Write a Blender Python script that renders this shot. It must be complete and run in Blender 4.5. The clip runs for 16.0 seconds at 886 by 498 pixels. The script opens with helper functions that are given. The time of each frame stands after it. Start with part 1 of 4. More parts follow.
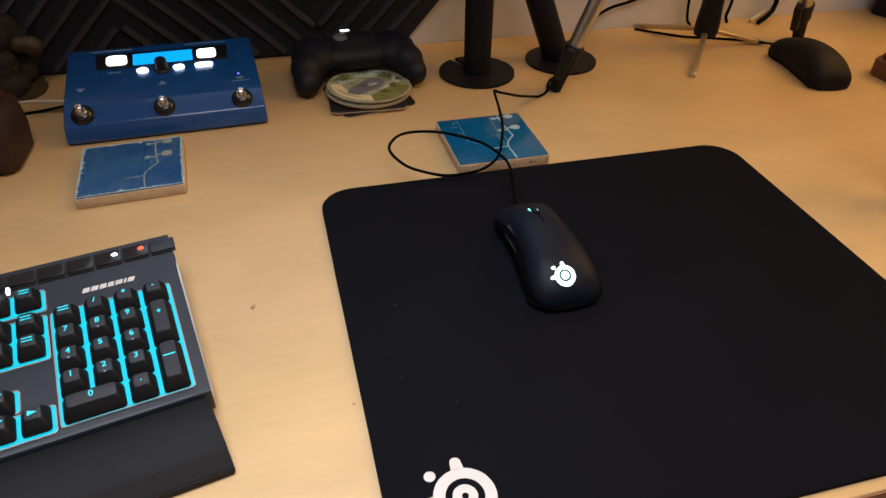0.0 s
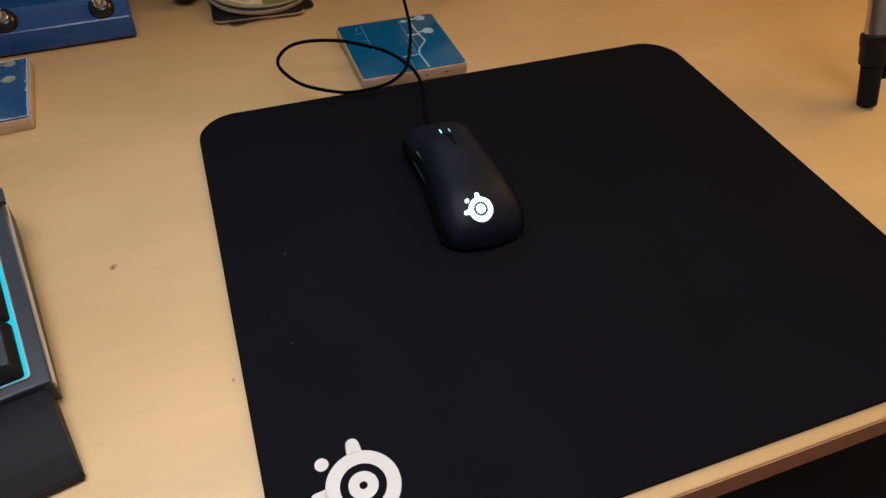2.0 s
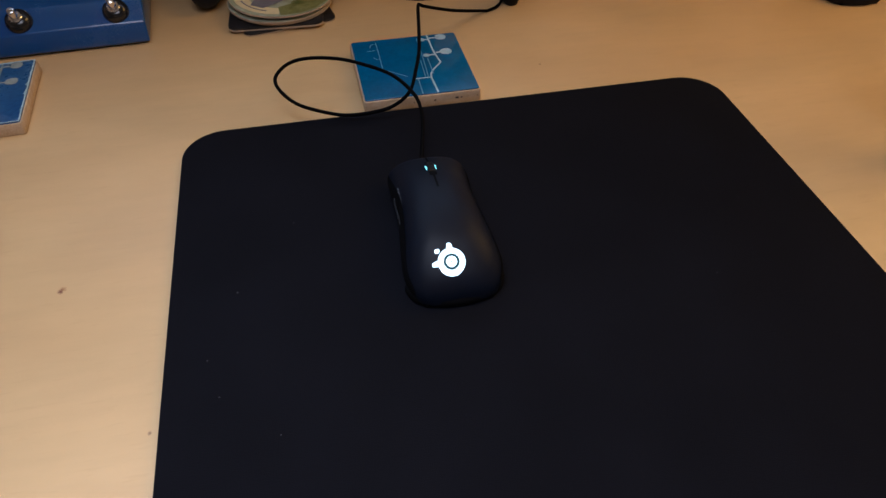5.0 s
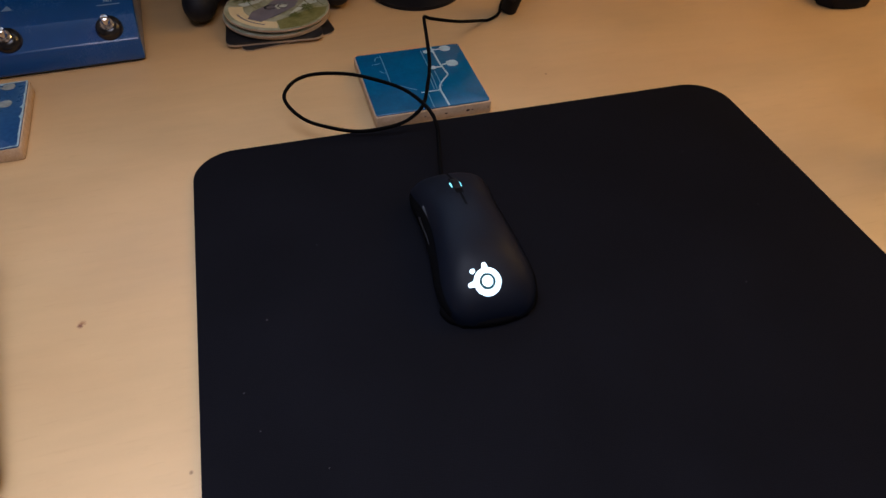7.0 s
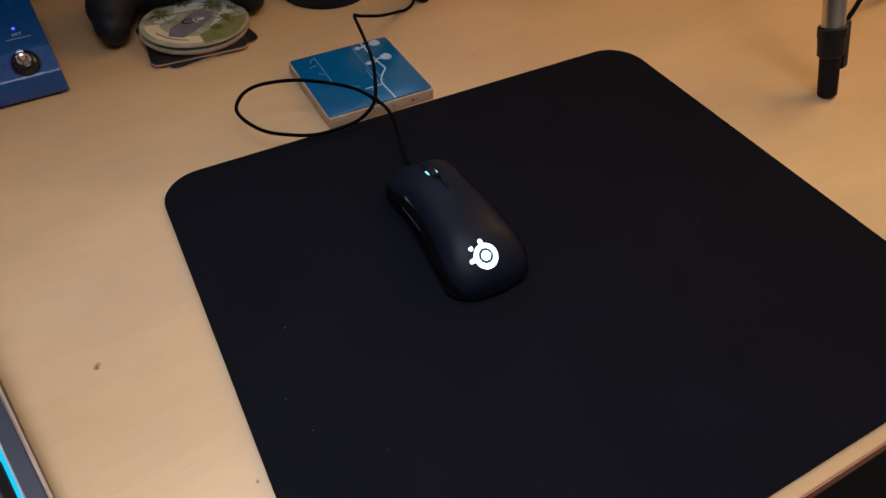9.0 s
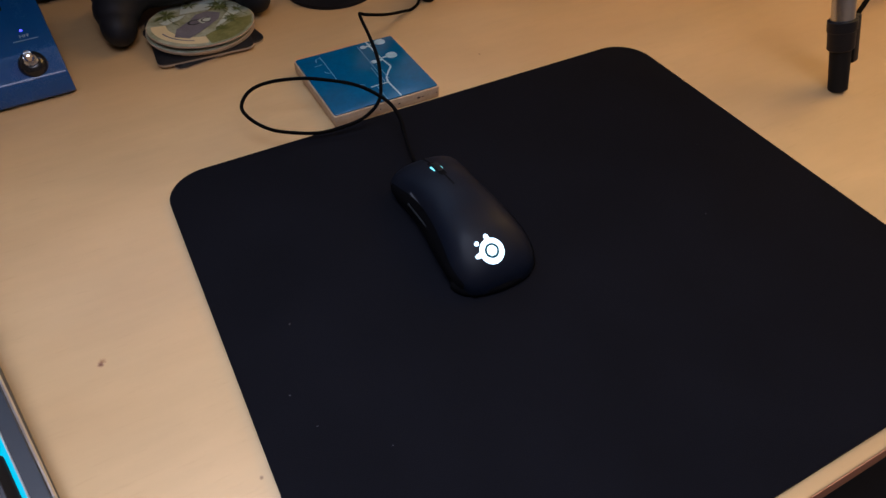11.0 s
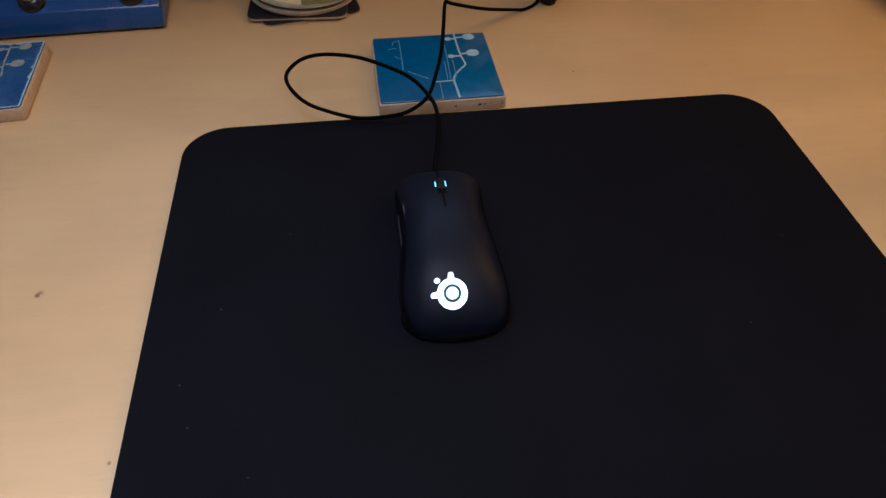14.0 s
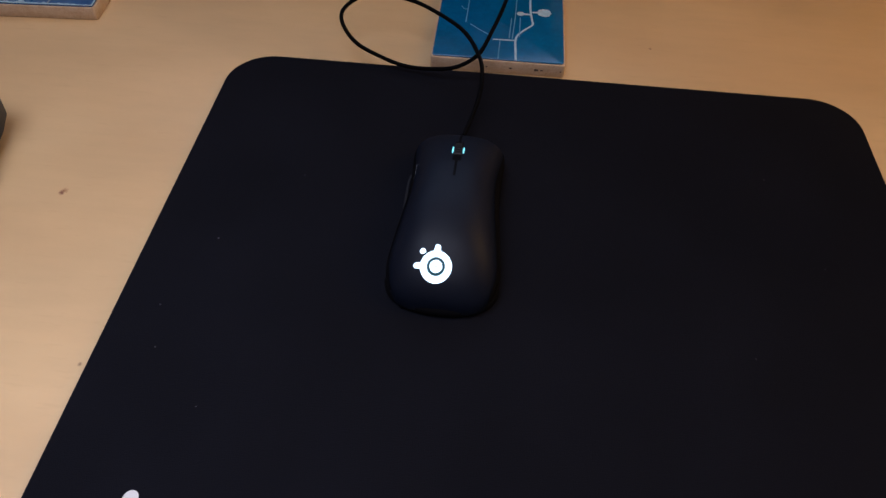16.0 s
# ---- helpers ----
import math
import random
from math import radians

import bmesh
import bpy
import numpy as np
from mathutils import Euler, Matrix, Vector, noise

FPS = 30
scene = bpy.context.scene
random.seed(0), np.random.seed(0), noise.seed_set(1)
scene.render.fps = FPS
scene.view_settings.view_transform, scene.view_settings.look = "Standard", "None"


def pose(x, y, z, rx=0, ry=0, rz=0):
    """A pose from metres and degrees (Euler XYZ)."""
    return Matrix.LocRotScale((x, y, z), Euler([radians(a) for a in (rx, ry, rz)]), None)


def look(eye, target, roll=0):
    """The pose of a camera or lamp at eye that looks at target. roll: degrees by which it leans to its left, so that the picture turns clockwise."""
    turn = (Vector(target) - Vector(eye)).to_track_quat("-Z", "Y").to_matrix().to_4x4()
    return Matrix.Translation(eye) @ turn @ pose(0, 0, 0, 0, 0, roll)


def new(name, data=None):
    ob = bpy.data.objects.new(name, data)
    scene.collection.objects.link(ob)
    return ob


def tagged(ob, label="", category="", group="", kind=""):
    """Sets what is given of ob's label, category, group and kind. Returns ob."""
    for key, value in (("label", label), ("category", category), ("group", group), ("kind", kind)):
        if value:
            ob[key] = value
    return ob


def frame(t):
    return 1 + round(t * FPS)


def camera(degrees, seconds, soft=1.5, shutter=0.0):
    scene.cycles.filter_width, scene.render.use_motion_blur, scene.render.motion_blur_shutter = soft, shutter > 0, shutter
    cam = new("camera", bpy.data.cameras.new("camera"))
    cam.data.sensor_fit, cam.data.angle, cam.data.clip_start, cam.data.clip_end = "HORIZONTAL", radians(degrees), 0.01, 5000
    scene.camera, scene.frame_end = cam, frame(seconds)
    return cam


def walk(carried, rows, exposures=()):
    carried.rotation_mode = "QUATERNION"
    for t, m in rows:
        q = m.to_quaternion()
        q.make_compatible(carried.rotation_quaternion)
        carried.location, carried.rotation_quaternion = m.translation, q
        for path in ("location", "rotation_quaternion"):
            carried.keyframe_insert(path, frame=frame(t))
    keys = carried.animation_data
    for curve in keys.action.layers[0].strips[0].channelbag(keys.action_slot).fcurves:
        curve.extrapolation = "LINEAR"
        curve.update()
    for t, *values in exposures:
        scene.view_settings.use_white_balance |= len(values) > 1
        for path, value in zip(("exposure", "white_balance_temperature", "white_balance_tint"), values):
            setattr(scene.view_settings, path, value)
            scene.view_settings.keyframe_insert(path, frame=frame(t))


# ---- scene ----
cam = camera(66.0, 16.0)
PATH = [
    (0, (-0.0291, -0.5718, 0.3727), (0.2629, 0.4932, -0.4878), 1.27),
    (0.5, (-0.0266, -0.5532, 0.3475), (0.3672, 0.4490, -0.5472), 1.61),
    (1, (-0.0005, -0.5382, 0.3523), (0.4288, 0.4264, -0.5670), 1.82),
    (1.5, (0.0220, -0.5219, 0.3482), (0.4200, 0.4240, -0.6041), 2.01),
    (2, (0.0259, -0.5112, 0.3388), (0.3794, 0.4015, -0.6623), 2.00),
    (2.5, (0.0320, -0.5198, 0.3392), (0.3836, 0.3574, -0.6937), 2.04),
    (3, (0.0376, -0.5259, 0.3432), (0.3842, 0.3629, -0.6814), 1.70),
    (3.5, (0.0434, -0.5170, 0.3435), (0.3771, 0.3848, -0.6740), 1.40),
    (4, (0.0728, -0.5029, 0.3392), (0.3686, 0.4067, -0.6831), 0.38),
    (4.5, (0.0996, -0.4863, 0.3302), (0.3343, 0.4501, -0.6838), -0.71),
    (5, (0.1069, -0.4759, 0.3279), (0.3157, 0.4815, -0.6720), 0.35),
    (5.2, (0.1078, -0.4660, 0.3268), (0.3102, 0.4943, -0.6716), -0.19),
    (7.3, (0.0676, -0.4490, 0.3343), (0.3563, 0.4864, -0.6666), 0.63),
    (7.5, (0.0653, -0.4439, 0.3385), (0.3714, 0.4794, -0.6683), -0.11),
    (8, (0.0334, -0.4418, 0.3494), (0.4405, 0.4239, -0.6727), 0.78),
    (8.5, (0.0068, -0.4479, 0.3513), (0.4663, 0.3894, -0.6723), 1.86),
    (8.7, (0.0020, -0.4484, 0.3544), (0.4712, 0.3841, -0.6688), 1.52),
    (10.8, (-0.0013, -0.4498, 0.3493), (0.4716, 0.3951, -0.6618), 1.05),
    (11, (0.0019, -0.4520, 0.3462), (0.4598, 0.3993, -0.6665), 0.28),
    (11.5, (0.0179, -0.4518, 0.3431), (0.4563, 0.4110, -0.6685), 0.55),
    (12, (0.0360, -0.4554, 0.3412), (0.4290, 0.4323, -0.6675), 1.17),
    (12.5, (0.0593, -0.4602, 0.3397), (0.3830, 0.4520, -0.6719), 1.43),
    (13, (0.0860, -0.4586, 0.3326), (0.3049, 0.4723, -0.6898), 1.30),
    (13.5, (0.1058, -0.4541, 0.3223), (0.2659, 0.4966, -0.6929), -0.09),
    (14, (0.1332, -0.4366, 0.3162), (0.2681, 0.5159, -0.7009), 0.89),
    (14.5, (0.1423, -0.4189, 0.3156), (0.1916, 0.5228, -0.7191), 1.19),
    (15, (0.1647, -0.4111, 0.3151), (0.2087, 0.4893, -0.7561), 2.39),
    (15.5, (0.1882, -0.4141, 0.3142), (0.1738, 0.4721, -0.7695), 2.53),
    (16, (0.1934, -0.4173, 0.3158), (0.1211, 0.4533, -0.7782), 1.66),
]
walk(cam, [(t, look(eye, target, roll)) for t, eye, target, roll in PATH],
     exposures=[(0.0, 0.06, 6420, 12), (1.5, -0.05, 6500, 11), (2.5, -0.26, 6000, 12), (5.0, -0.26, 5640, 15), (8.0, -0.27, 5760, 19), (11.0, -0.24, 5560, 18), (12.5, -0.25, 5380, 19), (14.0, -0.29, 5530, 18), (16.0, -0.38, 5620, 21)])


# ---------------------------------------------------------------- world, lights
world = bpy.data.worlds.new("world")
scene.world = world
world.use_nodes = True
world.node_tree.nodes["Background"].inputs[0].default_value = (0.55, 0.6, 0.7, 1)
world.node_tree.nodes["Background"].inputs[1].default_value = 0.02


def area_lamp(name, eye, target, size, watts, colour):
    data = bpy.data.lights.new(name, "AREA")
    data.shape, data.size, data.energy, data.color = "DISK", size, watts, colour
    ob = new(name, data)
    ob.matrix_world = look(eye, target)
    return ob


# Unseen lamp, added with a narrow spread to pool cool light up front.
white = area_lamp("unseen_white_lamp", (-0.09, -0.36, 0.88), (-0.04, -0.47, 0.0), 0.55, 1.75, (0.88, 0.93, 1.0))
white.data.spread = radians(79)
# Neither source below is seen; the overhead one also lifts the rear wall.
area_lamp("unseen_ceiling_lamp", (0.15, -0.95, 1.66), (0.15, -0.95, 0.0), 0.90, 8.4, (1.0, 0.92, 0.90))
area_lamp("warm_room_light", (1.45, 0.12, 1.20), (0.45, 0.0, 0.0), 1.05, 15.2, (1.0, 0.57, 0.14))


# ---------------------------------------------------------------- materials
def material(name, colour, rough=0.5, metal=0.0, vary=0.12, scale=40.0, fine=600.0, bump=0.0, stretch=(1, 1, 1),
             second=None, coat=0.0, specular=0.5, rough_vary=0.08):
    """A surface with variation at a broad and a fine scale."""
    m = bpy.data.materials.new(name)
    m.use_nodes = True
    nt = m.node_tree
    N, L = nt.nodes, nt.links
    p = N["Principled BSDF"]
    tc = N.new("ShaderNodeTexCoord")
    mp = N.new("ShaderNodeMapping")
    mp.inputs["Scale"].default_value = stretch
    L.new(tc.outputs["Object"], mp.inputs["Vector"])
    big, small = N.new("ShaderNodeTexNoise"), N.new("ShaderNodeTexNoise")
    for n, s, d in ((big, scale, 4), (small, fine, 2)):
        n.inputs["Scale"].default_value = s
        n.inputs["Detail"].default_value = d
        L.new(mp.outputs[0], n.inputs["Vector"])
    mix = N.new("ShaderNodeMath")
    mix.operation = "MULTIPLY_ADD"
    L.new(small.outputs[0], mix.inputs[0])
    mix.inputs[1].default_value = 0.4
    half = N.new("ShaderNodeMath")
    half.operation = "MULTIPLY"
    half.inputs[1].default_value = 0.6
    L.new(big.outputs[0], half.inputs[0])
    L.new(half.outputs[0], mix.inputs[2])
    ramp = N.new("ShaderNodeValToRGB")
    a = second or tuple(c * (1 - vary) for c in colour)
    b = colour if second else tuple(min(1, c * (1 + vary)) for c in colour)
    ramp.color_ramp.elements[0].position, ramp.color_ramp.elements[1].position = 0.32, 0.68
    ramp.color_ramp.elements[0].color, ramp.color_ramp.elements[1].color = (*a, 1), (*b, 1)
    L.new(mix.outputs[0], ramp.inputs[0])
    L.new(ramp.outputs[0], p.inputs["Base Color"])
    rr = N.new("ShaderNodeMapRange")
    rr.inputs["To Min"].default_value, rr.inputs["To Max"].default_value = max(0.02, rough - rough_vary), min(1, rough + rough_vary)
    L.new(mix.outputs[0], rr.inputs["Value"])
    L.new(rr.outputs[0], p.inputs["Roughness"])
    p.inputs["Metallic"].default_value = metal
    p.inputs["Coat Weight"].default_value = coat
    p.inputs["Coat Roughness"].default_value = 0.12
    p.inputs["Specular IOR Level"].default_value = specular
    if bump:
        bp = N.new("ShaderNodeBump")
        bp.inputs["Strength"].default_value = bump
        bp.inputs["Distance"].default_value = 0.001
        L.new(small.outputs[0], bp.inputs["Height"])
        L.new(bp.outputs[0], p.inputs["Normal"])
    return m


def glow(name, colour, strength):
    m = bpy.data.materials.new(name)
    m.use_nodes = True
    p = m.node_tree.nodes["Principled BSDF"]
    p.inputs["Base Color"].default_value = (*[c * 0.3 for c in colour], 1)
    p.inputs["Emission Color"].default_value = (*colour, 1)
    p.inputs["Emission Strength"].default_value = strength
    return m


def wood_top():
    """Pale maple veneer: long faint grain, broad bands, a small knot and two flecks."""
    m = material("maple_veneer", (0.61, 0.420, 0.208), 0.42, vary=0.045, scale=4.0, fine=40.0, stretch=(0.5, 3.0, 1.0), bump=0.015, rough_vary=0.06)
    nt = m.node_tree
    N, L = nt.nodes, nt.links
    p = N["Principled BSDF"]
    base = p.inputs["Base Color"].links[0].from_socket
    tc = N.new("ShaderNodeTexCoord")
    # cloudy figure of the veneer
    cl = N.new("ShaderNodeTexNoise")
    cl.inputs["Scale"].default_value, cl.inputs["Detail"].default_value = 9.0, 5.0
    mp = N.new("ShaderNodeMapping")
    mp.inputs["Scale"].default_value = (0.7, 1.3, 1)
    L.new(tc.outputs["Object"], mp.inputs["Vector"])
    L.new(mp.outputs[0], cl.inputs["Vector"])
    cr = N.new("ShaderNodeMapRange")
    cr.inputs["From Min"].default_value, cr.inputs["From Max"].default_value = 0.3, 0.7
    cr.inputs["To Min"].default_value, cr.inputs["To Max"].default_value = 0.89, 1.075
    L.new(cl.outputs[0], cr.inputs["Value"])
    mul = N.new("ShaderNodeMix")
    mul.data_type, mul.blend_type = "RGBA", "MULTIPLY"
    mul.inputs["Factor"].default_value = 1.0
    L.new(base, mul.inputs["A"])
    L.new(cr.outputs[0], mul.inputs["B"])
    # short dark fibres
    fb = N.new("ShaderNodeTexNoise")
    fb.inputs["Scale"].default_value, fb.inputs["Detail"].default_value = 60.0, 3.0
    mf = N.new("ShaderNodeMapping")
    mf.inputs["Scale"].default_value = (0.8, 5.0, 1)
    L.new(tc.outputs["Object"], mf.inputs["Vector"])
    L.new(mf.outputs[0], fb.inputs["Vector"])
    fr = N.new("ShaderNodeMapRange")
    fr.inputs["From Min"].default_value, fr.inputs["From Max"].default_value = 0.60, 0.78
    fr.inputs["To Min"].default_value, fr.inputs["To Max"].default_value = 0.0, 0.19
    L.new(fb.outputs[0], fr.inputs["Value"])
    fm = N.new("ShaderNodeMix")
    fm.data_type = "RGBA"
    L.new(fr.outputs[0], fm.inputs["Factor"])
    L.new(mul.outputs["Result"], fm.inputs["A"])
    fm.inputs["B"].default_value = (0.42, 0.25, 0.12, 1)
    pn = N.new("ShaderNodeTexNoise")
    pn.inputs["Scale"].default_value, pn.inputs["Detail"].default_value = 6.0, 3.0
    mp2 = N.new("ShaderNodeMapping")
    mp2.inputs["Scale"].default_value, mp2.inputs["Location"].default_value = (0.6, 1.5, 1), (3.1, 1.7, 0)
    L.new(tc.outputs["Object"], mp2.inputs["Vector"])
    L.new(mp2.outputs[0], pn.inputs["Vector"])
    pr = N.new("ShaderNodeMapRange")
    pr.inputs["From Min"].default_value, pr.inputs["From Max"].default_value = 0.42, 0.66
    pr.inputs["To Min"].default_value, pr.inputs["To Max"].default_value = 0.0, 0.32
    L.new(pn.outputs[0], pr.inputs["Value"])
    pm = N.new("ShaderNodeMix")
    pm.data_type = "RGBA"
    L.new(pr.outputs[0], pm.inputs["Factor"])
    L.new(fm.outputs["Result"], pm.inputs["A"])
    pm.inputs["B"].default_value = (0.60, 0.370, 0.165, 1)
    out = pm.outputs["Result"]
    for x, y, r, c in ((-0.0680, -0.1478, 0.0024, (0.36, 0.19, 0.075)), (-0.0692, -0.1494, 0.0022, (0.12, 0.018, 0.003)),
                       (-0.0058, -0.2640, 0.0013, (0.26, 0.15, 0.07)), (0.312, 0.052, 0.0012, (0.25, 0.13, 0.05))):
        d = N.new("ShaderNodeVectorMath")
        d.operation = "DISTANCE"
        wob = N.new("ShaderNodeTexNoise")
        wob.inputs["Scale"].default_value = 500
        L.new(tc.outputs["Object"], wob.inputs["Vector"])
        L.new(tc.outputs["Object"], d.inputs[0])
        d.inputs[1].default_value = (x, y, 0)
        ad = N.new("ShaderNodeMath")
        ad.operation = "MULTIPLY_ADD"
        L.new(wob.outputs[0], ad.inputs[0])
        ad.inputs[1].default_value = r * 1.2
        L.new(d.outputs["Value"], ad.inputs[2])
        f = N.new("ShaderNodeMapRange")
        f.inputs["From Min"].default_value, f.inputs["From Max"].default_value = r * 0.9, r * 1.7
        f.inputs["To Min"].default_value, f.inputs["To Max"].default_value = 0.9, 0.0
        L.new(ad.outputs[0], f.inputs["Value"])
        mx = N.new("ShaderNodeMix")
        mx.data_type = "RGBA"
        L.new(f.outputs[0], mx.inputs["Factor"])
        L.new(out, mx.inputs["A"])
        mx.inputs["B"].default_value = (*c, 1)
        out = mx.outputs["Result"]
    L.new(out, p.inputs["Base Color"])
    return m


M_WOOD = wood_top()
M_EDGE = material("maple_lipping", (0.56, 0.25, 0.135), 0.45, vary=0.1, scale=6, fine=60, stretch=(0.3, 6, 6), bump=0.02)
M_PAD = material("pad_cloth", (0.0054, 0.0057, 0.0086), 0.85, vary=0.22, scale=14, fine=1500, bump=0.25, specular=0.05)
M_RUBBER = material("black_rubber", (0.006, 0.006, 0.007), 0.75, vary=0.2, fine=900, bump=0.1, specular=0.3)
M_PRINT = material("white_print", (0.655, 0.65, 0.64), 0.8, vary=0.04, fine=1200, bump=0.15)
M_SHELL = material("matte_black_shell", (0.0034, 0.0056, 0.0125), 0.46, vary=0.1, scale=60, fine=2500, bump=0.05, specular=0.17)
M_SIDE = material("black_side_rubber", (0.0026, 0.0026, 0.0036), 0.8, vary=0.15, fine=1500, bump=0.08, specular=0.08)
M_GLOSS = material("gloss_black_plastic", (0.012, 0.012, 0.013), 0.16, vary=0.1, fine=400)
M_PLASTIC = material("black_plastic", (0.0075, 0.0080, 0.0108), 0.55, vary=0.15, fine=800, bump=0.04, specular=0.35)
M_CABLE = material("black_cable", (0.0016, 0.0016, 0.0021), 0.7, vary=0.2, fine=900, specular=0.05)
M_KBODY = material("slate_plastic", (0.0165, 0.0225, 0.035), 0.5, vary=0.1, scale=20, fine=2500, bump=0.06)
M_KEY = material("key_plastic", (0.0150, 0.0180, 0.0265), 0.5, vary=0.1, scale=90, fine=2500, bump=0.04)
# key plastic again, darkened so the skirts carry their shade in the colour
M_KSHADE = material("shaded_key_skirt", (0.0038, 0.0042, 0.0058), 0.6, vary=0.1, fine=900, specular=0.3)
M_SIDEMETAL = material("pale_side_metal", (0.80, 0.76, 0.72), 0.3, 1.0, vary=0.06, fine=700)


def woven_rubber():
    """Dark rubber moulded with a fine diamond weave."""
    m = material("textured_rest", (0.0060, 0.0070, 0.0098), 0.62, vary=0.18, scale=300, fine=1700, bump=0.4, specular=0.28)
    N, L = m.node_tree.nodes, m.node_tree.links
    tc, mp, ch = N.new("ShaderNodeTexCoord"), N.new("ShaderNodeMapping"), N.new("ShaderNodeTexChecker")
    mp.inputs["Rotation"].default_value = (0, 0, radians(45))
    mp.inputs["Scale"].default_value = (1.0, 1.0, 0.0)
    ch.inputs["Scale"].default_value = 560.0
    L.new(tc.outputs["Object"], mp.inputs["Vector"])
    L.new(mp.outputs[0], ch.inputs["Vector"])
    bp = N.new("ShaderNodeBump")
    bp.inputs["Strength"].default_value, bp.inputs["Distance"].default_value = 0.7, 0.0004
    L.new(ch.outputs["Fac"], bp.inputs["Height"])
    p = N["Principled BSDF"]
    L.new(p.inputs["Normal"].links[0].from_socket, bp.inputs["Normal"])
    L.new(bp.outputs[0], p.inputs["Normal"])
    return m


M_REST = woven_rubber()
M_BLUE = material("blue_enamel", (0.005, 0.064, 0.250), 0.26, vary=0.06, scale=25, fine=900, bump=0.02, coat=0.4)
M_CHROME = material("chrome", (0.78, 0.77, 0.75), 0.12, 1.0, vary=0.05, fine=300)
M_ALU = material("brushed_aluminium", (0.55, 0.545, 0.53), 0.34, 1.0, vary=0.08, scale=60, fine=900, stretch=(3, 3, 0.3))
M_GOLDM = material("warm_satin_metal", (0.62, 0.50, 0.34), 0.36, 1.0, vary=0.1, fine=700)
M_BLACKM = material("black_powder_coat", (0.0068, 0.0078, 0.0125), 0.5, vary=0.15, fine=1600, bump=0.1, specular=0.22)
M_GLAZE = material("blue_glaze", (0.003, 0.118, 0.275), 0.18, vary=0.1, scale=45, fine=300, second=(0.003, 0.080, 0.200), coat=0.3)
M_GLAZE_WORN = material("worn_blue_glaze", (0.007, 0.058, 0.200), 0.28, scale=30, fine=260, second=(0.050, 0.150, 0.320), coat=0.25)
M_LINE = material("white_glaze_line", (0.36, 0.52, 0.60), 0.3, vary=0.2, scale=200, fine=900)
M_LINE_DULL = material("dull_glaze_line", (0.30, 0.35, 0.34), 0.3, vary=0.3, scale=200, fine=900)
M_LINE_FAINT = material("faint_glaze_line", (0.08, 0.24, 0.40), 0.3, vary=0.25, scale=200, fine=900)
M_BISQUE = material("bisque_clay", (0.62, 0.49, 0.34), 0.85, scale=120, fine=900, second=(0.47, 0.32, 0.19), bump=0.4)
M_CORK = material("coaster_board", (0.46, 0.36, 0.26), 0.8, vary=0.12, fine=700)
M_COAST_GREEN = material("printed_card_green", (0.21, 0.23, 0.115), 0.45, scale=55, fine=260, second=(0.46, 0.50, 0.40))
M_COAST_PALM = material("printed_card_palm", (0.115, 0.14, 0.035), 0.5, vary=0.3, fine=400)
M_COAST_GROUND = material("printed_card_ground", (0.14, 0.145, 0.035), 0.5, scale=90, fine=300, second=(0.26, 0.26, 0.10))
M_COAST_SKY = material("printed_card_pale", (0.52, 0.60, 0.55), 0.5, vary=0.1, scale=70)
M_COAST_CREAM = material("printed_card_cream", (0.74, 0.63, 0.37), 0.5, vary=0.08, fine=400)
M_COAST_GREY = material("printed_card_grey", (0.17, 0.165, 0.20), 0.5, vary=0.2, scale=80)
M_COAST_BLACK = material("black_coaster_face", (0.014, 0.014, 0.016), 0.3, vary=0.2, fine=500)
M_WHITE_PAINT = material("wall_paint", (0.74, 0.72, 0.74), 0.85, vary=0.04, scale=9, fine=300, bump=0.15)
M_CEIL = material("ceiling_paint", (0.75, 0.74, 0.72), 0.9, vary=0.03, scale=9, fine=300, bump=0.1)
M_CARPET = material("dark_carpet", (0.014, 0.012, 0.012), 0.95, vary=0.3, scale=30, fine=700, bump=0.6)
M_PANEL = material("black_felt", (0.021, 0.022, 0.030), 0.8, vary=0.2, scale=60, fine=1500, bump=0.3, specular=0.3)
M_CONTROL = material("controller_plastic", (0.0072, 0.0088, 0.0150), 0.58, vary=0.12, fine=1800, bump=0.04, specular=0.30)
M_MOUSE_B = material("worn_black_plastic", (0.0056, 0.0058, 0.0085), 0.6, vary=0.15, scale=70, fine=1800, bump=0.05, specular=0.2)
# the panel's felt in a paler tone: light on the ridges is painted in
M_SLAT_LIT = material("black_felt_lit_ridge", (0.050, 0.052, 0.066), 0.6, vary=0.2, scale=60, fine=1500, bump=0.3, specular=0.4)
M_LEATHER = material("red_brown_leather", (0.105, 0.029, 0.013), 0.36, scale=35, fine=700, second=(0.070, 0.018, 0.008), bump=0.35)
M_LEATHER_SIDE = material("tan_leather_side", (0.15, 0.052, 0.020), 0.5, vary=0.15, scale=35, fine=700, bump=0.3)
M_DARKLEATHER = material("dark_brown_leather", (0.028, 0.009, 0.006), 0.55, vary=0.2, scale=35, fine=600, bump=0.4)
M_STONE = material("mottled_stone", (0.026, 0.020, 0.010), 0.8, scale=70, fine=320, second=(0.006, 0.005, 0.004), bump=1.0)
M_STONE_PALE = material("pale_wood_carving", (0.075, 0.050, 0.026), 0.6, scale=60, fine=300, second=(0.030, 0.018, 0.009), bump=0.4)
M_WHITECABLE = material("grey_white_cable", (0.55, 0.52, 0.48), 0.4, vary=0.08, fine=500)
M_LINT = material("pale_lint", (0.13, 0.13, 0.14), 0.9, vary=0.2, fine=900)
M_LABEL = material("pale_blue_print", (0.17, 0.28, 0.46), 0.4, vary=0.05)
M_KEYCLEAR = material("white_underframe", (0.36, 0.40, 0.42), 0.4, vary=0.05)
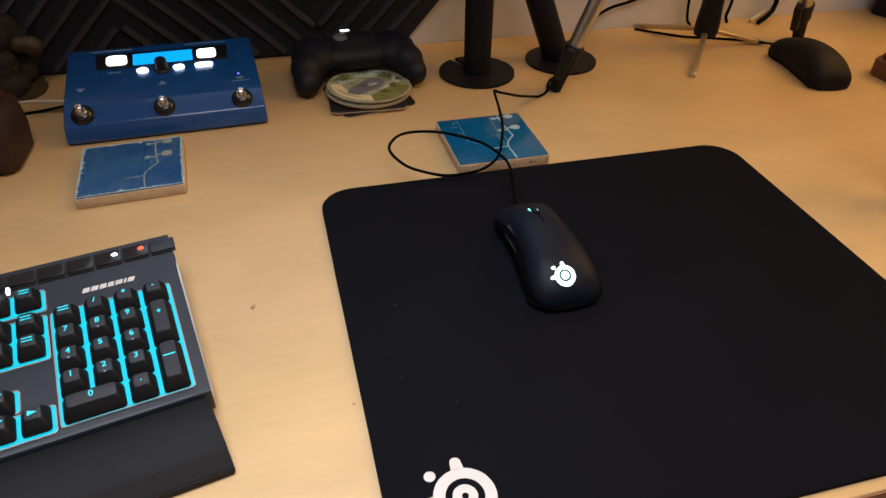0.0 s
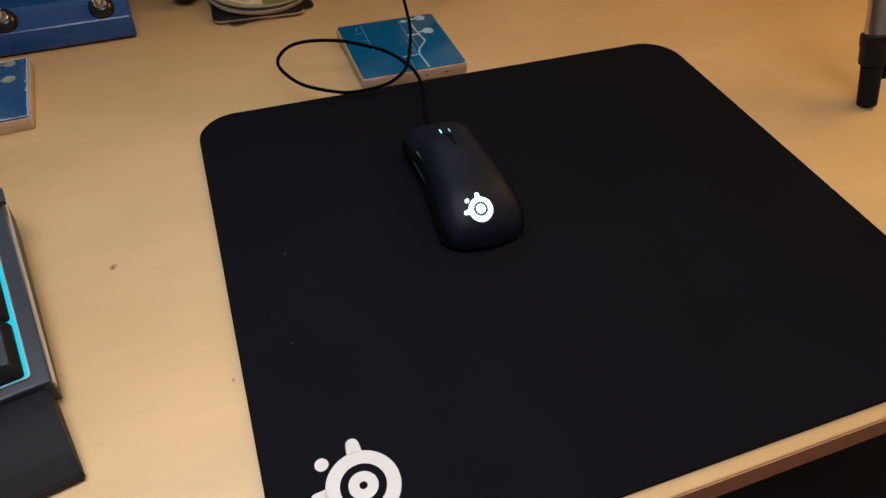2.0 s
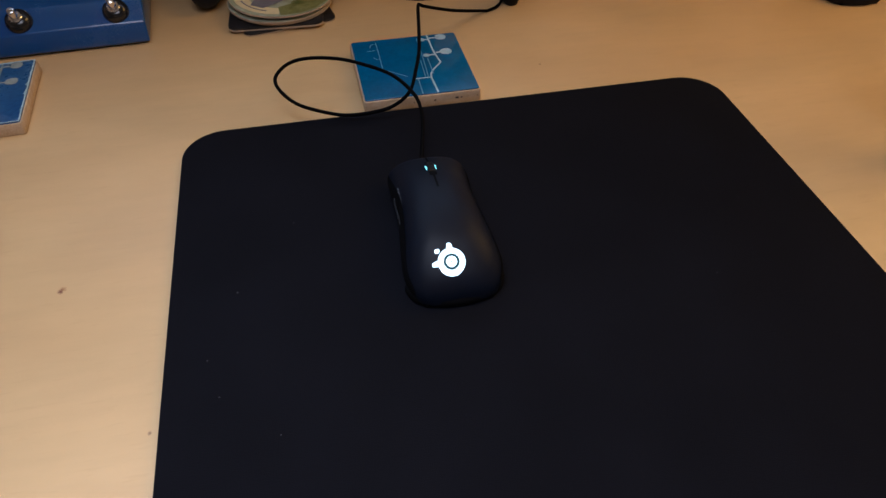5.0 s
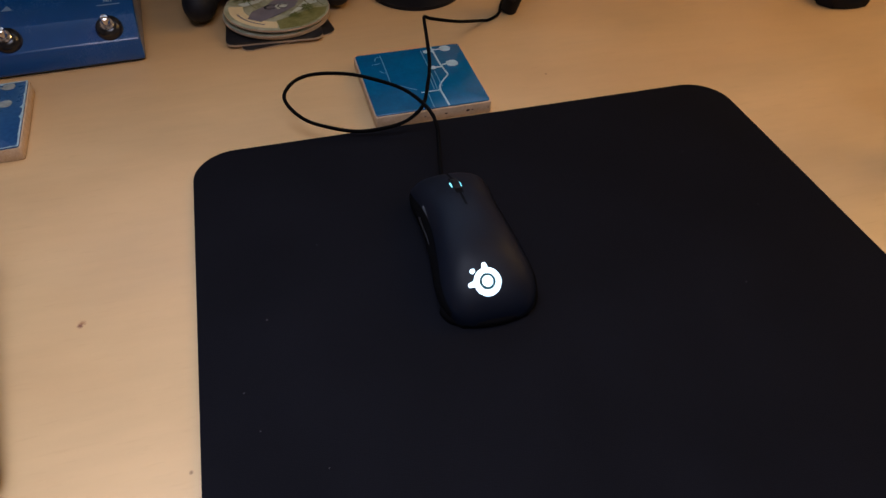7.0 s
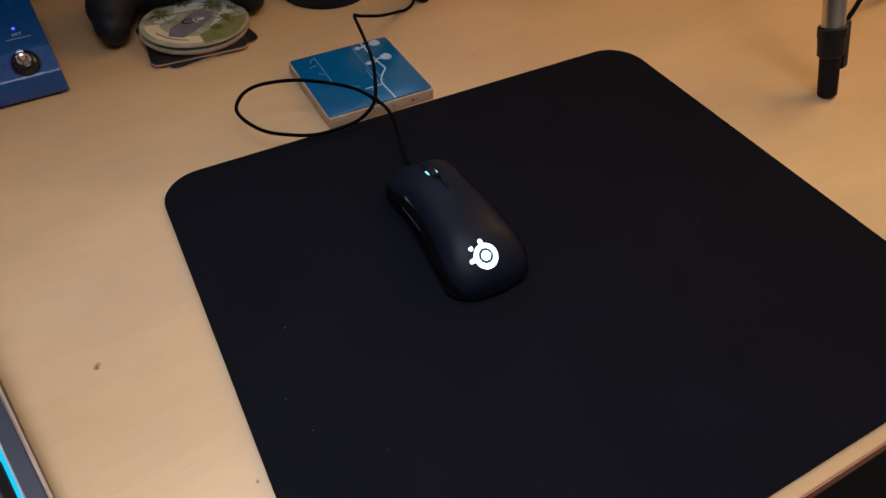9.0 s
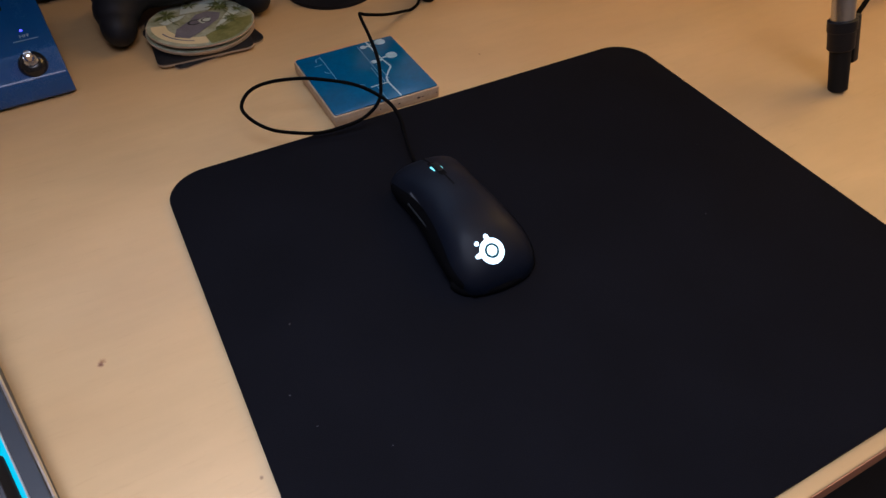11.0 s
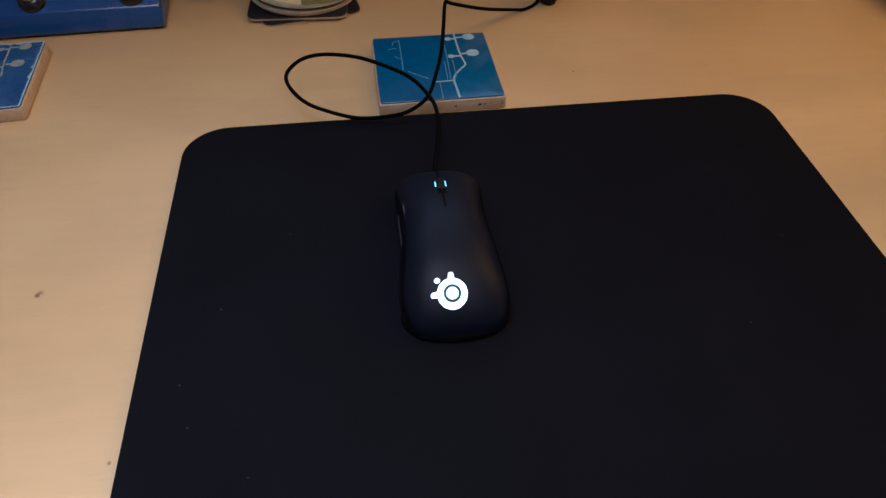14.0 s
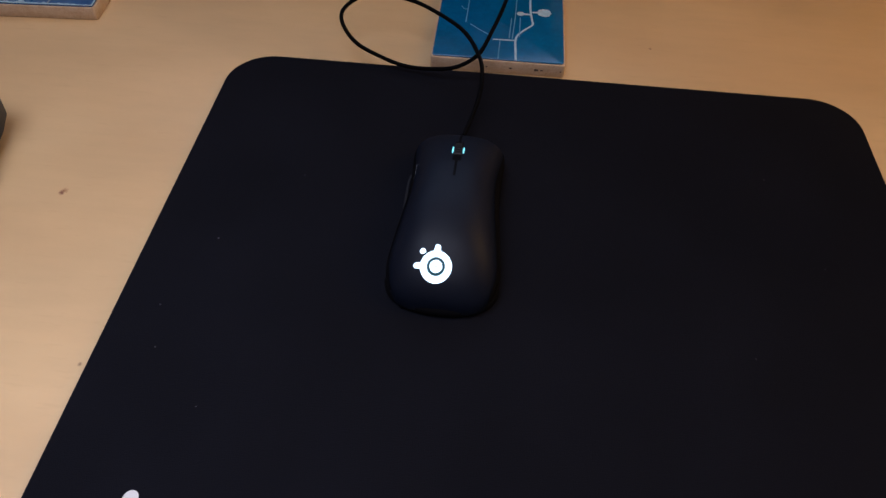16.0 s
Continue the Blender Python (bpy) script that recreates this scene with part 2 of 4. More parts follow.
G_WHITE = glow("white_backlight", (0.93, 0.97, 1.0), 3.2)
G_LOGO = glow("logo_backlight", (0.72, 0.95, 1.0), 2.8)
G_LOGO_RIM = glow("logo_cyan_rim", (0.0, 0.13, 0.17), 0.22)
G_CYAN = glow("cyan_backlight", (0.0, 0.55, 0.70), 0.95)
G_LEGEND = glow("cyan_legend", (0.03, 0.60, 0.75), 1.25)
G_SCREEN = glow("blue_display", (0.0, 0.34, 0.95), 1.25)
G_RED = glow("red_lamp", (1.0, 0.07, 0.03), 3.0)
G_VIOLET = glow("violet_lamp", (0.12, 0.10, 1.0), 2.2)
G_LED = glow("wheel_lamp", (0.25, 0.85, 0.9), 2.2)


# ---------------------------------------------------------------- mesh helpers
def box(bm, c, s, b=0.0, seg=2, m=None):
    """A box with centre c and size s, edges rounded by b."""
    r = bmesh.ops.create_cube(bm, size=1.0, matrix=(m or Matrix()) @ Matrix.Translation(c) @ Matrix.Diagonal((*s, 1)))
    if b:
        es = list({e for v in r["verts"] for e in v.link_edges})
        bmesh.ops.bevel(bm, geom=es, offset=b, segments=seg, profile=0.5, affect="EDGES", clamp_overlap=True)


def loft(bm, rings, cap0=True, cap1=True, closed=True):
    vs = [[bm.verts.new(p) for p in r] for r in rings]
    n = len(rings[0])
    for a, b in zip(vs, vs[1:]):
        for i in range(n if closed else n - 1):
            j = (i + 1) % n
            bm.faces.new((a[i], a[j], b[j], b[i]))
    if cap0:
        bm.faces.new(list(reversed(vs[0])))
    if cap1:
        bm.faces.new(vs[-1])
    return vs


def lathe(bm, prof, seg=32, c=(0, 0, 0), m=None):
    """A turned body: prof is (radius, height) from below upwards."""
    m = m or Matrix()
    loft(bm, [[m @ Vector((c[0] + r * math.cos(2 * math.pi * k / seg), c[1] + r * math.sin(2 * math.pi * k / seg), c[2] + z))
               for k in range(seg)] for r, z in prof])


def spline(pts, n=8):
    """Points along a smooth curve through pts."""
    P = [Vector(p) for p in pts]
    P = [2 * P[0] - P[1]] + P + [2 * P[-1] - P[-2]]
    out = []
    for i in range(1, len(P) - 2):
        a, b, c, d = P[i - 1:i + 3]
        for k in range(n):
            t = k / n
            out.append(0.5 * (2 * b + (c - a) * t + (2 * a - 5 * b + 4 * c - d) * t * t + (3 * b - a - 3 * c + d) * t ** 3))
    return out + [P[-2]]


def tube(bm, pts, r, seg=10, smooth=8):
    """A round cord along pts."""
    P = spline(pts, smooth) if smooth else [Vector(p) for p in pts]
    up = Vector((0.03, 0.05, 1)).normalized()
    rings = []
    for i, p in enumerate(P):
        t = (P[min(i + 1, len(P) - 1)] - P[max(i - 1, 0)]).normalized()
        s = t.cross(up)
        s = s.normalized() if s.length > 1e-4 else Vector((1, 0, 0))
        u = s.cross(t).normalized()
        rings.append([p + r * (math.cos(2 * math.pi * k / seg) * s + math.sin(2 * math.pi * k / seg) * u) for k in range(seg)])
    loft(bm, rings)


def rod(bm, a, b, r0, r1=None, seg=24, bev=0.0):
    """A straight round bar from a to b."""
    a, b = Vector(a), Vector(b)
    r1 = r0 if r1 is None else r1
    d = b - a
    m = Matrix.Translation(a) @ d.to_track_quat("Z", "Y").to_matrix().to_4x4()
    h = d.length
    prof = [(r0, 0), (r1, h)] if not bev else [(r0 - bev, 0), (r0, bev), (r1, h - bev), (r1 - bev, h)]
    lathe(bm, prof, seg, m=m)


def slab(bm, outline, z0, z1, b=0.0, seg=2):
    """A plate with the given outline between two heights; its upper and lower rims rounded by b."""
    lo = [bm.verts.new((x, y, z0)) for x, y in outline]
    hi = [bm.verts.new((x, y, z1)) for x, y in outline]
    n = len(outline)
    fs = [bm.faces.new(hi), bm.faces.new(list(reversed(lo)))]
    for i in range(n):
        bm.faces.new((lo[i], lo[(i + 1) % n], hi[(i + 1) % n], hi[i]))
    if b:
        es = [e for f in fs for e in f.edges]
        bmesh.ops.bevel(bm, geom=es, offset=b, segments=seg, profile=0.5, affect="EDGES", clamp_overlap=True)


def round_rect(w, h, r, n=8, cx=0.0, cy=0.0):
    out = []
    for sx, sy, a0 in ((1, 1, 0), (-1, 1, 90), (-1, -1, 180), (1, -1, 270)):
        for k in range(n + 1):
            a = radians(a0 + 90 * k / n)
            out.append((cx + sx * (w / 2 - r) + r * math.cos(a), cy + sy * (h / 2 - r) + r * math.sin(a)))
    return out


def circle(cx, cy, r, n=40, ry=None):
    return [(cx + r * math.cos(2 * math.pi * k / n), cy + (ry or r) * math.sin(2 * math.pi * k / n)) for k in range(n)]


def flat(bm, outline, z=0.0, lift=None):
    """A thin print: outline as one face at height z, or on the surface lift(x, y)."""
    bm.faces.new([bm.verts.new((x, y, lift(x, y) if lift else z)) for x, y in outline])


def band(bm, cx, cy, r0, r1, z=0.0, lift=None, n=48, a0=0.0, a1=360.0):
    """A flat ring, or a piece of one."""
    full = a1 - a0 >= 360
    vs = []
    for k in range(n + (0 if full else 1)):
        a = radians(a0 + (a1 - a0) * k / n)
        vs.append([bm.verts.new((cx + r * math.cos(a), cy + r * math.sin(a), lift(cx + r * math.cos(a), cy + r * math.sin(a)) if lift else z)) for r in (r0, r1)])
    for i in range(len(vs) if full else len(vs) - 1):
        a, b = vs[i], vs[(i + 1) % len(vs)]
        bm.faces.new((a[0], a[1], b[1], b[0]))


def stroke(bm, pts, w, z=0.0, smooth=5):
    """A flat line of width w along pts."""
    P = spline([(x, y, 0) for x, y in pts], smooth) if smooth else [Vector((x, y, 0)) for x, y in pts]
    row = []
    for i, p in enumerate(P):
        t = (P[min(i + 1, len(P) - 1)] - P[max(i - 1, 0)]).normalized()
        s = Vector((-t.y, t.x, 0)) * w / 2
        row.append((bm.verts.new((p.x + s.x, p.y + s.y, z)), bm.verts.new((p.x - s.x, p.y - s.y, z))))
    for a, b in zip(row, row[1:]):
        bm.faces.new((a[1], b[1], b[0], a[0]))


def mesh_of(name, bm, mat, angle=40.0):
    bmesh.ops.recalc_face_normals(bm, faces=bm.faces)
    me = bpy.data.meshes.new(name)
    bm.to_mesh(me)
    bm.free()
    me.materials.append(mat)
    if angle:
        me.polygons.foreach_set("use_smooth", [True] * len(me.polygons))
        me.set_sharp_from_angle(angle=radians(angle))
    return me


def thing(name, label, category, m=None, group="", kind=""):
    ob = new(name)
    ob.empty_display_size = 0.02
    if m:
        ob.matrix_world = m
    return tagged(ob, label, category, group, kind)


def part(name, bm, mat, parent, label="", m=None, angle=40.0):
    """One mesh under a thing or under a part."""
    me = bm if isinstance(bm, bpy.types.Mesh) else mesh_of(name, bm, mat, angle)
    ob = new(name, me)
    ob.parent = parent
    if m:
        ob.matrix_local = m
    return tagged(ob, label)


def fused(ob, voxel, smooth=6):
    """Melts overlapping lumps of a part into one smooth body."""
    r = ob.modifiers.new("melt", "REMESH")
    r.mode, r.voxel_size, r.use_smooth_shade = "VOXEL", voxel, True
    s = ob.modifiers.new("soft", "SMOOTH")
    s.factor, s.iterations = 0.6, smooth
    return ob


def lettering(name, words, size, mat):
    """A flat mesh of printed words, centred on its origin."""
    cu = bpy.data.curves.new(name, "FONT")
    cu.body, cu.size, cu.align_x, cu.align_y, cu.offset = words, size, "CENTER", "CENTER", size * 0.022
    ob = bpy.data.objects.new(name, cu)
    scene.collection.objects.link(ob)
    bpy.context.view_layer.update()
    me = bpy.data.meshes.new_from_object(ob.evaluated_get(bpy.context.evaluated_depsgraph_get()))
    bpy.data.objects.remove(ob)
    me.materials.clear()
    me.materials.append(mat)
    return me


def structure(name, bm, mat, label, angle=40.0):
    ob = new(name, mesh_of(name, bm, mat, angle))
    return tagged(ob, label, name.split("_")[0], kind="structure")


# ---------------------------------------------------------------- the room
WALL_Y = 0.366
X0, X1, Y0, FLOOR, CEIL = -1.7, 1.9, -2.4, -0.74, 1.72

bm = bmesh.new()
box(bm, (0.1, -1.0, FLOOR - 0.05), (3.8, 3.2, 0.1))
structure("floor", bm, M_CARPET, "dark carpeted floor in shadow under the desk")
bm = bmesh.new()
box(bm, ((X0 + X1) / 2, WALL_Y + 0.06, (FLOOR + CEIL) / 2), (X1 - X0, 0.12, CEIL - FLOOR))
structure("wall_back", bm, M_WHITE_PAINT, "pale grey painted wall behind the desk")
bm = bmesh.new()
box(bm, (X0 - 0.06, (Y0 + WALL_Y) / 2 + 0.03, (FLOOR + CEIL) / 2), (0.12, WALL_Y - Y0 + 0.3, CEIL - FLOOR))
structure("wall_side_a", bm, M_WHITE_PAINT, "plain painted side wall of the room")
bm = bmesh.new()
box(bm, (X1 + 0.06, (Y0 + WALL_Y) / 2 + 0.03, (FLOOR + CEIL) / 2), (0.12, WALL_Y - Y0 + 0.3, CEIL - FLOOR))
structure("wall_side_b", bm, M_WHITE_PAINT, "plain painted side wall of the room")
bm = bmesh.new()
box(bm, ((X0 + X1) / 2, Y0 - 0.06, (FLOOR + CEIL) / 2), (X1 - X0, 0.12, CEIL - FLOOR))
structure("wall_front", bm, M_WHITE_PAINT, "plain painted wall facing the desk")
bm = bmesh.new()
box(bm, ((X0 + X1) / 2, (Y0 + WALL_Y) / 2, CEIL + 0.05), (X1 - X0 + 0.3, WALL_Y - Y0 + 0.3, 0.1))
structure("ceiling", bm, M_CEIL, "plain white ceiling")

# ---------------------------------------------------------------- desk
EDGE_Y, DESK_T = -0.4085, 0.0255
desk = thing("desk", "pale maple desk with a thin straight top against the wall", "desk", pose(0, 0, 0))
bm = bmesh.new()
box(bm, (0.05, (EDGE_Y + WALL_Y - 0.002) / 2, -DESK_T / 2), (2.5, WALL_Y - 0.002 - EDGE_Y, DESK_T), 0.0014, 3)
part("tabletop", bm, M_WOOD, desk, "pale maple veneer with a small knot")
bm = bmesh.new()
box(bm, (0.05, EDGE_Y + 0.0002, -DESK_T / 2 - 0.0006), (2.5, 0.0014, DESK_T - 0.0028))
part("front_lipping", bm, M_EDGE, desk, "reddish brown edge strip")
for x in (-1.12, 1.22):
    for y in (EDGE_Y + 0.08, WALL_Y - 0.08):
        bm = bmesh.new()
        box(bm, (x, y, (FLOOR - DESK_T) / 2), (0.05, 0.05, -FLOOR - DESK_T), 0.004)
        part("leg", bm, M_BLACKM, desk)

# ---------------------------------------------------------------- ridged black panel on the wall
PEAK_X, HALF, STEP = -0.205, 0.245, 0.037
panel = thing("acoustic_panel", "black felt wall panel with raised chevron ridges", "wall panel", pose(0, WALL_Y, 0))
bm = bmesh.new()
edge = [(-1.2, 0.003), (0.158, 0.003), (0.310, 0.173), (0.310, 0.24), (-1.2, 0.24)]
lo = [bm.verts.new((x, -0.001, z)) for x, z in edge]
hi = [bm.verts.new((x, -0.010, z)) for x, z in edge]
bm.faces.new(hi)
bm.faces.new(list(reversed(lo)))
for i in range(5):
    bm.faces.new((lo[i], lo[(i + 1) % 5], hi[(i + 1) % 5], hi[i]))
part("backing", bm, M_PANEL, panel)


def slat(xa, za, xb, zb):
    """One raised ridge between two points of the wall."""
    bm = bmesh.new()
    a, b = Vector((xa, 0, za)), Vector((xb, 0, zb))
    d = (b - a).normalized()
    s = Vector((-d.z, 0, d.x))
    prof = [(-0.0050, -0.009), (-0.0022, -0.0165), (0.0022, -0.0165), (0.0050, -0.009)]
    loft(bm, [[p + s * u + Vector((0, v, 0)) for u, v in prof] for p in (a, b)])
    part("slat", bm, M_SLAT_LIT, panel, angle=20)


for sect in range(-4, 2):
    xa = PEAK_X + sect * HALF
    xb = xa + HALF
    rising = sect % 2 == 1
    k = -9
    while k < 16:
        z_at = (lambda x: (x - xa) + k * STEP) if rising else (lambda x: (xb - x) + k * STEP)
        lo_x, hi_x = xa + 0.004, xb - 0.004
        if rising:
            lo_x, hi_x = max(lo_x, xa - k * STEP + 0.008), min(hi_x, xa - k * STEP + 0.228)
            if sect == 1:
                hi_x = min(hi_x, 0.300)
        else:
            hi_x, lo_x = min(hi_x, xb + k * STEP - 0.008), max(lo_x, xb + k * STEP - 0.228)
        fits = hi_x - lo_x > 0.02 and lo_x > -1.19 and not (sect == 1 and z_at(hi_x) < (hi_x - 0.158) * 1.12 + 0.005)
        if fits:
            slat(lo_x, z_at(lo_x), hi_x, z_at(hi_x))
        k += 1

# ---------------------------------------------------------------- mouse pad
PAD_Z = 0.004
mat_pad = thing("mouse_pad", "large black cloth mouse pad with rounded corners and white emblem", "mouse pad", pose(0.225, -0.2, 0))
bm = bmesh.new()
slab(bm, round_rect(0.45, 0.4002, 0.032, 12, 0, -0.0001), 0.0002, PAD_Z, 0.0007, 2)
part("cloth", bm, M_PAD, mat_pad)


def emblem(bm, cx, cy, r, z=0.0, lift=None, turn=0.0, ring=(0.62, 0.40, 0.11)):
    """Ring, core and three knobs of the emblem; turn in degrees."""
    band(bm, cx, cy, r * ring[0], r, z, lift)
    band(bm, cx, cy, r * ring[2], r * ring[1], z, lift, 24)
    for ang in (90 + turn, 180 + turn):
        d = (math.cos(radians(ang)), math.sin(radians(ang)))
        n = (-d[1], d[0])
        w = r * 0.185
        foot = math.sqrt(1 - 0.185 ** 2 * 1.3) * r
        out = [(cx + d[0] * foot + n[0] * w * 1.14, cy + d[1] * foot + n[1] * w * 1.14)]
        for k in range(9):
            a = radians(180 * k / 8)
            out.append((cx + d[0] * (r * 1.23 + w * math.sin(a)) + n[0] * w * math.cos(a), cy + d[1] * (r * 1.23 + w * math.sin(a)) + n[1] * w * math.cos(a)))
        out.append((cx + d[0] * foot - n[0] * w * 1.14, cy + d[1] * foot - n[1] * w * 1.14))
        flat(bm, out, z, lift)
    a = radians(135 + turn)
    flat(bm, circle(cx + math.cos(a) * r * 1.30, cy + math.sin(a) * r * 1.30, r * 0.19, 20), z, lift)


bm = bmesh.new()
emblem(bm, 0.0485 - 0.225, -0.3522 + 0.2, 0.0194, PAD_Z + 0.0002)
part("emblem", bm, M_PRINT, mat_pad, "white printed round emblem")
bm = bmesh.new()
bx = 0.0282
for w, h in ((0.0037, 0.0044), (0.0024, 0.0058), (0.0040, 0.0044), (0.0040, 0.0044), (0.0014, 0.0066), (0.0037, 0.0044), (0.0040, 0.0044), (0.0026, 0.0044), (0.0014, 0.0062), (0.0040, 0.0044), (0.0037, 0.0044)):
    flat(bm, round_rect(w, h, 0.0006, 3, bx + w / 2 - 0.225, -0.3803 + h / 2 + 0.2), PAD_Z + 0.0002)
    bx += w + 0.0006
part("printed_bars", bm, M_PRINT, mat_pad, "white bars of lettering")

lint = bmesh.new()
for x, y, s in ((0.041, -0.177, 0.0011), (0.031, -0.252, 0.0009), (0.024, -0.226, 0.0009), (0.063, -0.282, 0.0008), (0.343, -0.223, 0.0008),
                (0.372, -0.088, 0.0007), (0.079, -0.120, 0.0006), (0.394, -0.158, 0.0006)):
    box(lint, (x, y, PAD_Z + 0.0003), (s, s * 0.6, 0.0004), 0.0001, 1)
ob = new("lint", mesh_of("lint", lint, M_LINT))
tagged(ob, "tiny pale specks of lint on the black pad", "lint", kind="stuff")


# ---------------------------------------------------------------- computer mice
def curve(knots, y):
    """Smooth value at y through (y, value) knots."""
    n = len(knots)
    slope = []
    for i in range(n):
        p, q = knots[max(0, i - 1)], knots[min(n - 1, i + 1)]
        slope.append((q[1] - p[1]) / (q[0] - p[0]))
    for i in range(n - 1):
        (a, va), (b, vb) = knots[i], knots[i + 1]
        if y <= b:
            w = b - a
            t = max(0.0, (y - a) / w)
            return ((2 * t ** 3 - 3 * t * t + 1) * va + (t ** 3 - 2 * t * t + t) * w * slope[i]
                    + (3 * t * t - 2 * t ** 3) * vb + (t ** 3 - t * t) * w * slope[i + 1])
    return knots[-1][1]


MOUSE_H = [(-0.062, 0.0095), (-0.0605, 0.0132), (-0.057, 0.0182), (-0.048, 0.0255), (-0.032, 0.0335), (-0.010, 0.0370), (0.018, 0.0350), (0.037, 0.0305), (0.056, 0.0235), (0.062, 0.0195)]
MOUSE_W = [(-0.062, 0.0170), (-0.0605, 0.0222), (-0.058, 0.0256), (-0.054, 0.0288), (-0.042, 0.0320), (-0.022, 0.0305), (0.004, 0.0280), (0.024, 0.0274), (0.048, 0.0292), (0.058, 0.0284), (0.062, 0.0258)]


def mouse_top(x, y):
    w, h = curve(MOUSE_W, y), curve(MOUSE_H, y)
    return h * (1 - min(1.0, abs(x / w)) ** 2.7) ** (1 / 2.7)


def mouse_rings(shrink=0.0, floor=0.0, frac=1.0):
    rings = []
    n = 36
    for k in range(45):
        y = -0.062 + 0.124 * k / 44
        w, h = curve(MOUSE_W, y) - shrink, curve(MOUSE_H, y) - shrink
        ring = []
        for i in range(n + 1):
            a = math.pi * i / n
            x = w * math.copysign(abs(math.cos(a)) ** (2 / 2.7), math.cos(a))
            z = max(floor, h * frac * math.sin(a) ** (2 / 2.7))
            x *= 0.90 + 0.10 * min(1.0, z / 0.011)
            ring.append((x, y, z))
        rings.append(ring)
    return rings


def strip_on(bm, pts, w, top, up):
    """A thin line laid on a curved shell."""
    row = []
    for i, (x, y) in enumerate(pts):
        x2, y2 = pts[min(i + 1, len(pts) - 1)]
        x1, y1 = pts[max(i - 1, 0)]
        l = math.hypot(x2 - x1, y2 - y1)
        nx, ny = -(y2 - y1) / l * w / 2, (x2 - x1) / l * w / 2
        row.append([bm.verts.new((x + s * nx, y + s * ny, top(x + s * nx, y + s * ny) + up)) for s in (1, -1)])
    for a, b in zip(row, row[1:]):
        bm.faces.new((a[1], b[1], b[0], a[0]))


def computer_mouse(m, label, lit):
    mouse = thing("computer_mouse", label, "mouse", m)
    bm = bmesh.new()
    loft(bm, mouse_rings(0.0, 0.0035))
    part("shell", bm, M_SHELL if lit else M_MOUSE_B, mouse, angle=60)
    bm = bmesh.new()
    out = [(curve(MOUSE_W, -0.060 + 0.12 * k / 30) * 0.88, -0.060 + 0.12 * k / 30) for k in range(31)]
    slab(bm, out + [(-x, y) for x, y in reversed(out)], 0.0, 0.006, 0.0006)
    part("base", bm, M_SIDE, mouse)
    # rubber sides, a little proud of the shell
    for s in (1, -1):
        bm = bmesh.new()
        rows = []
        for k in range(25):
            y = -0.055 + 0.110 * k / 24
            w = curve(MOUSE_W, y)
            row = []
            for zf in (0.18, 0.32, 0.44, 0.52, 0.56 + 0.11 * math.sin(k / 24 * math.pi)):
                zz = curve(MOUSE_H, y) * zf
                xx = w * (1 - zf ** 2.7) ** (1 / 2.7) * (0.90 + 0.10 * min(1.0, zz / 0.011)) + 0.0004
                row.append((s * xx, y, zz))
            rows.append(row)
        loft(bm, rows, False, False, closed=False)
        part("side_grip", bm, M_SIDE if lit else M_MOUSE_B, mouse, angle=60)
    # dark rim round the tail
    bm = bmesh.new()
    rows = []
    for k in range(33):
        a = math.pi * (k / 32)
        y0 = -0.046 - 0.0166 * math.sin(a) ** 0.8
        x0 = math.copysign(1, math.cos(a)) * min(abs(math.cos(a)) ** 0.5, 1.0) * (curve(MOUSE_W, max(y0, -0.062)) * 0.99 + 0.0006)
        rows.append([(x0 * 0.985, y0, 0.0005), (x0, y0 - 0.0006 * math.sin(a), 0.0020), (x0, y0 - 0.0006 * math.sin(a), 0.0056), (x0 * 0.97, y0 + 0.0012, 0.0074)])
    loft(bm, rows, False, False, closed=False)
    part("tail_rim", bm, M_SIDE if lit else M_MOUSE_B, mouse, "dark lower rim at the tail", angle=50)
    # gap between the two buttons, and the wheel in its slot
    bm = bmesh.new()
    strip_on(bm, [(0, 0.0605 - 0.051 * k / 24) for k in range(25)], 0.0015, mouse_top, 0.00025)
    part("button_gap", bm, M_SIDE, mouse)
    bm = bmesh.new()
    strip_on(bm, [(0, 0.047 - 0.023 * k / 12) for k in range(13)], 0.0050, mouse_top, 0.0002)
    part("wheel_slot", bm, M_SIDE, mouse)
    bm = bmesh.new()
    wz = mouse_top(0, 0.0345) - 0.0065
    lathe(bm, [(0.0080, -0.0026), (0.0092, -0.0020), (0.0092, 0.0020), (0.0080, 0.0026)], 28, m=pose(0, 0.0345, wz, 0, 90, 0))
    wheel = part("scroll_wheel", bm, M_RUBBER, mouse, "ribbed black rubber wheel")
    bm = bmesh.new()
    for k in range(14):
        a = radians(25 + 130 * k / 13)
        box(bm, (0, 0, 0), (0.0038, 0.0007, 0.0007), 0.0, m=pose(0, 0.0345 + 0.0094 * math.cos(a), wz + 0.0094 * math.sin(a), math.degrees(a), 0, 0))
    part("tread", bm, M_PLASTIC, wheel)
    if lit:
        for s in (1, -1):
            bm = bmesh.new()
            lathe(bm, [(0.0062, -0.0004), (0.0073, -0.0002), (0.0073, 0.0002), (0.0062, 0.0004)], 28, m=pose(s * 0.0032, 0.0345, wz, 0, 90, 0))
            part("wheel_light", bm, G_LED, mouse, "glowing cyan ring beside the wheel")
        lift = lambda x, y: mouse_top(x, y) + 0.00035
        bm = bmesh.new()
        emblem(bm, -0.003, -0.048, 0.0084, 0, None, 0.0, (0.585, 0.40, 0.05))
        for v in bm.verts:
            v.co.y = -0.0480 + (v.co.y + 0.048) * 0.86
            v.co.z = lift(v.co.x, v.co.y)
        part("emblem", bm, G_LOGO, mouse, "glowing white emblem")
        bm = bmesh.new()
        band(bm, -0.003, -0.048, 0.0032, 0.0051)
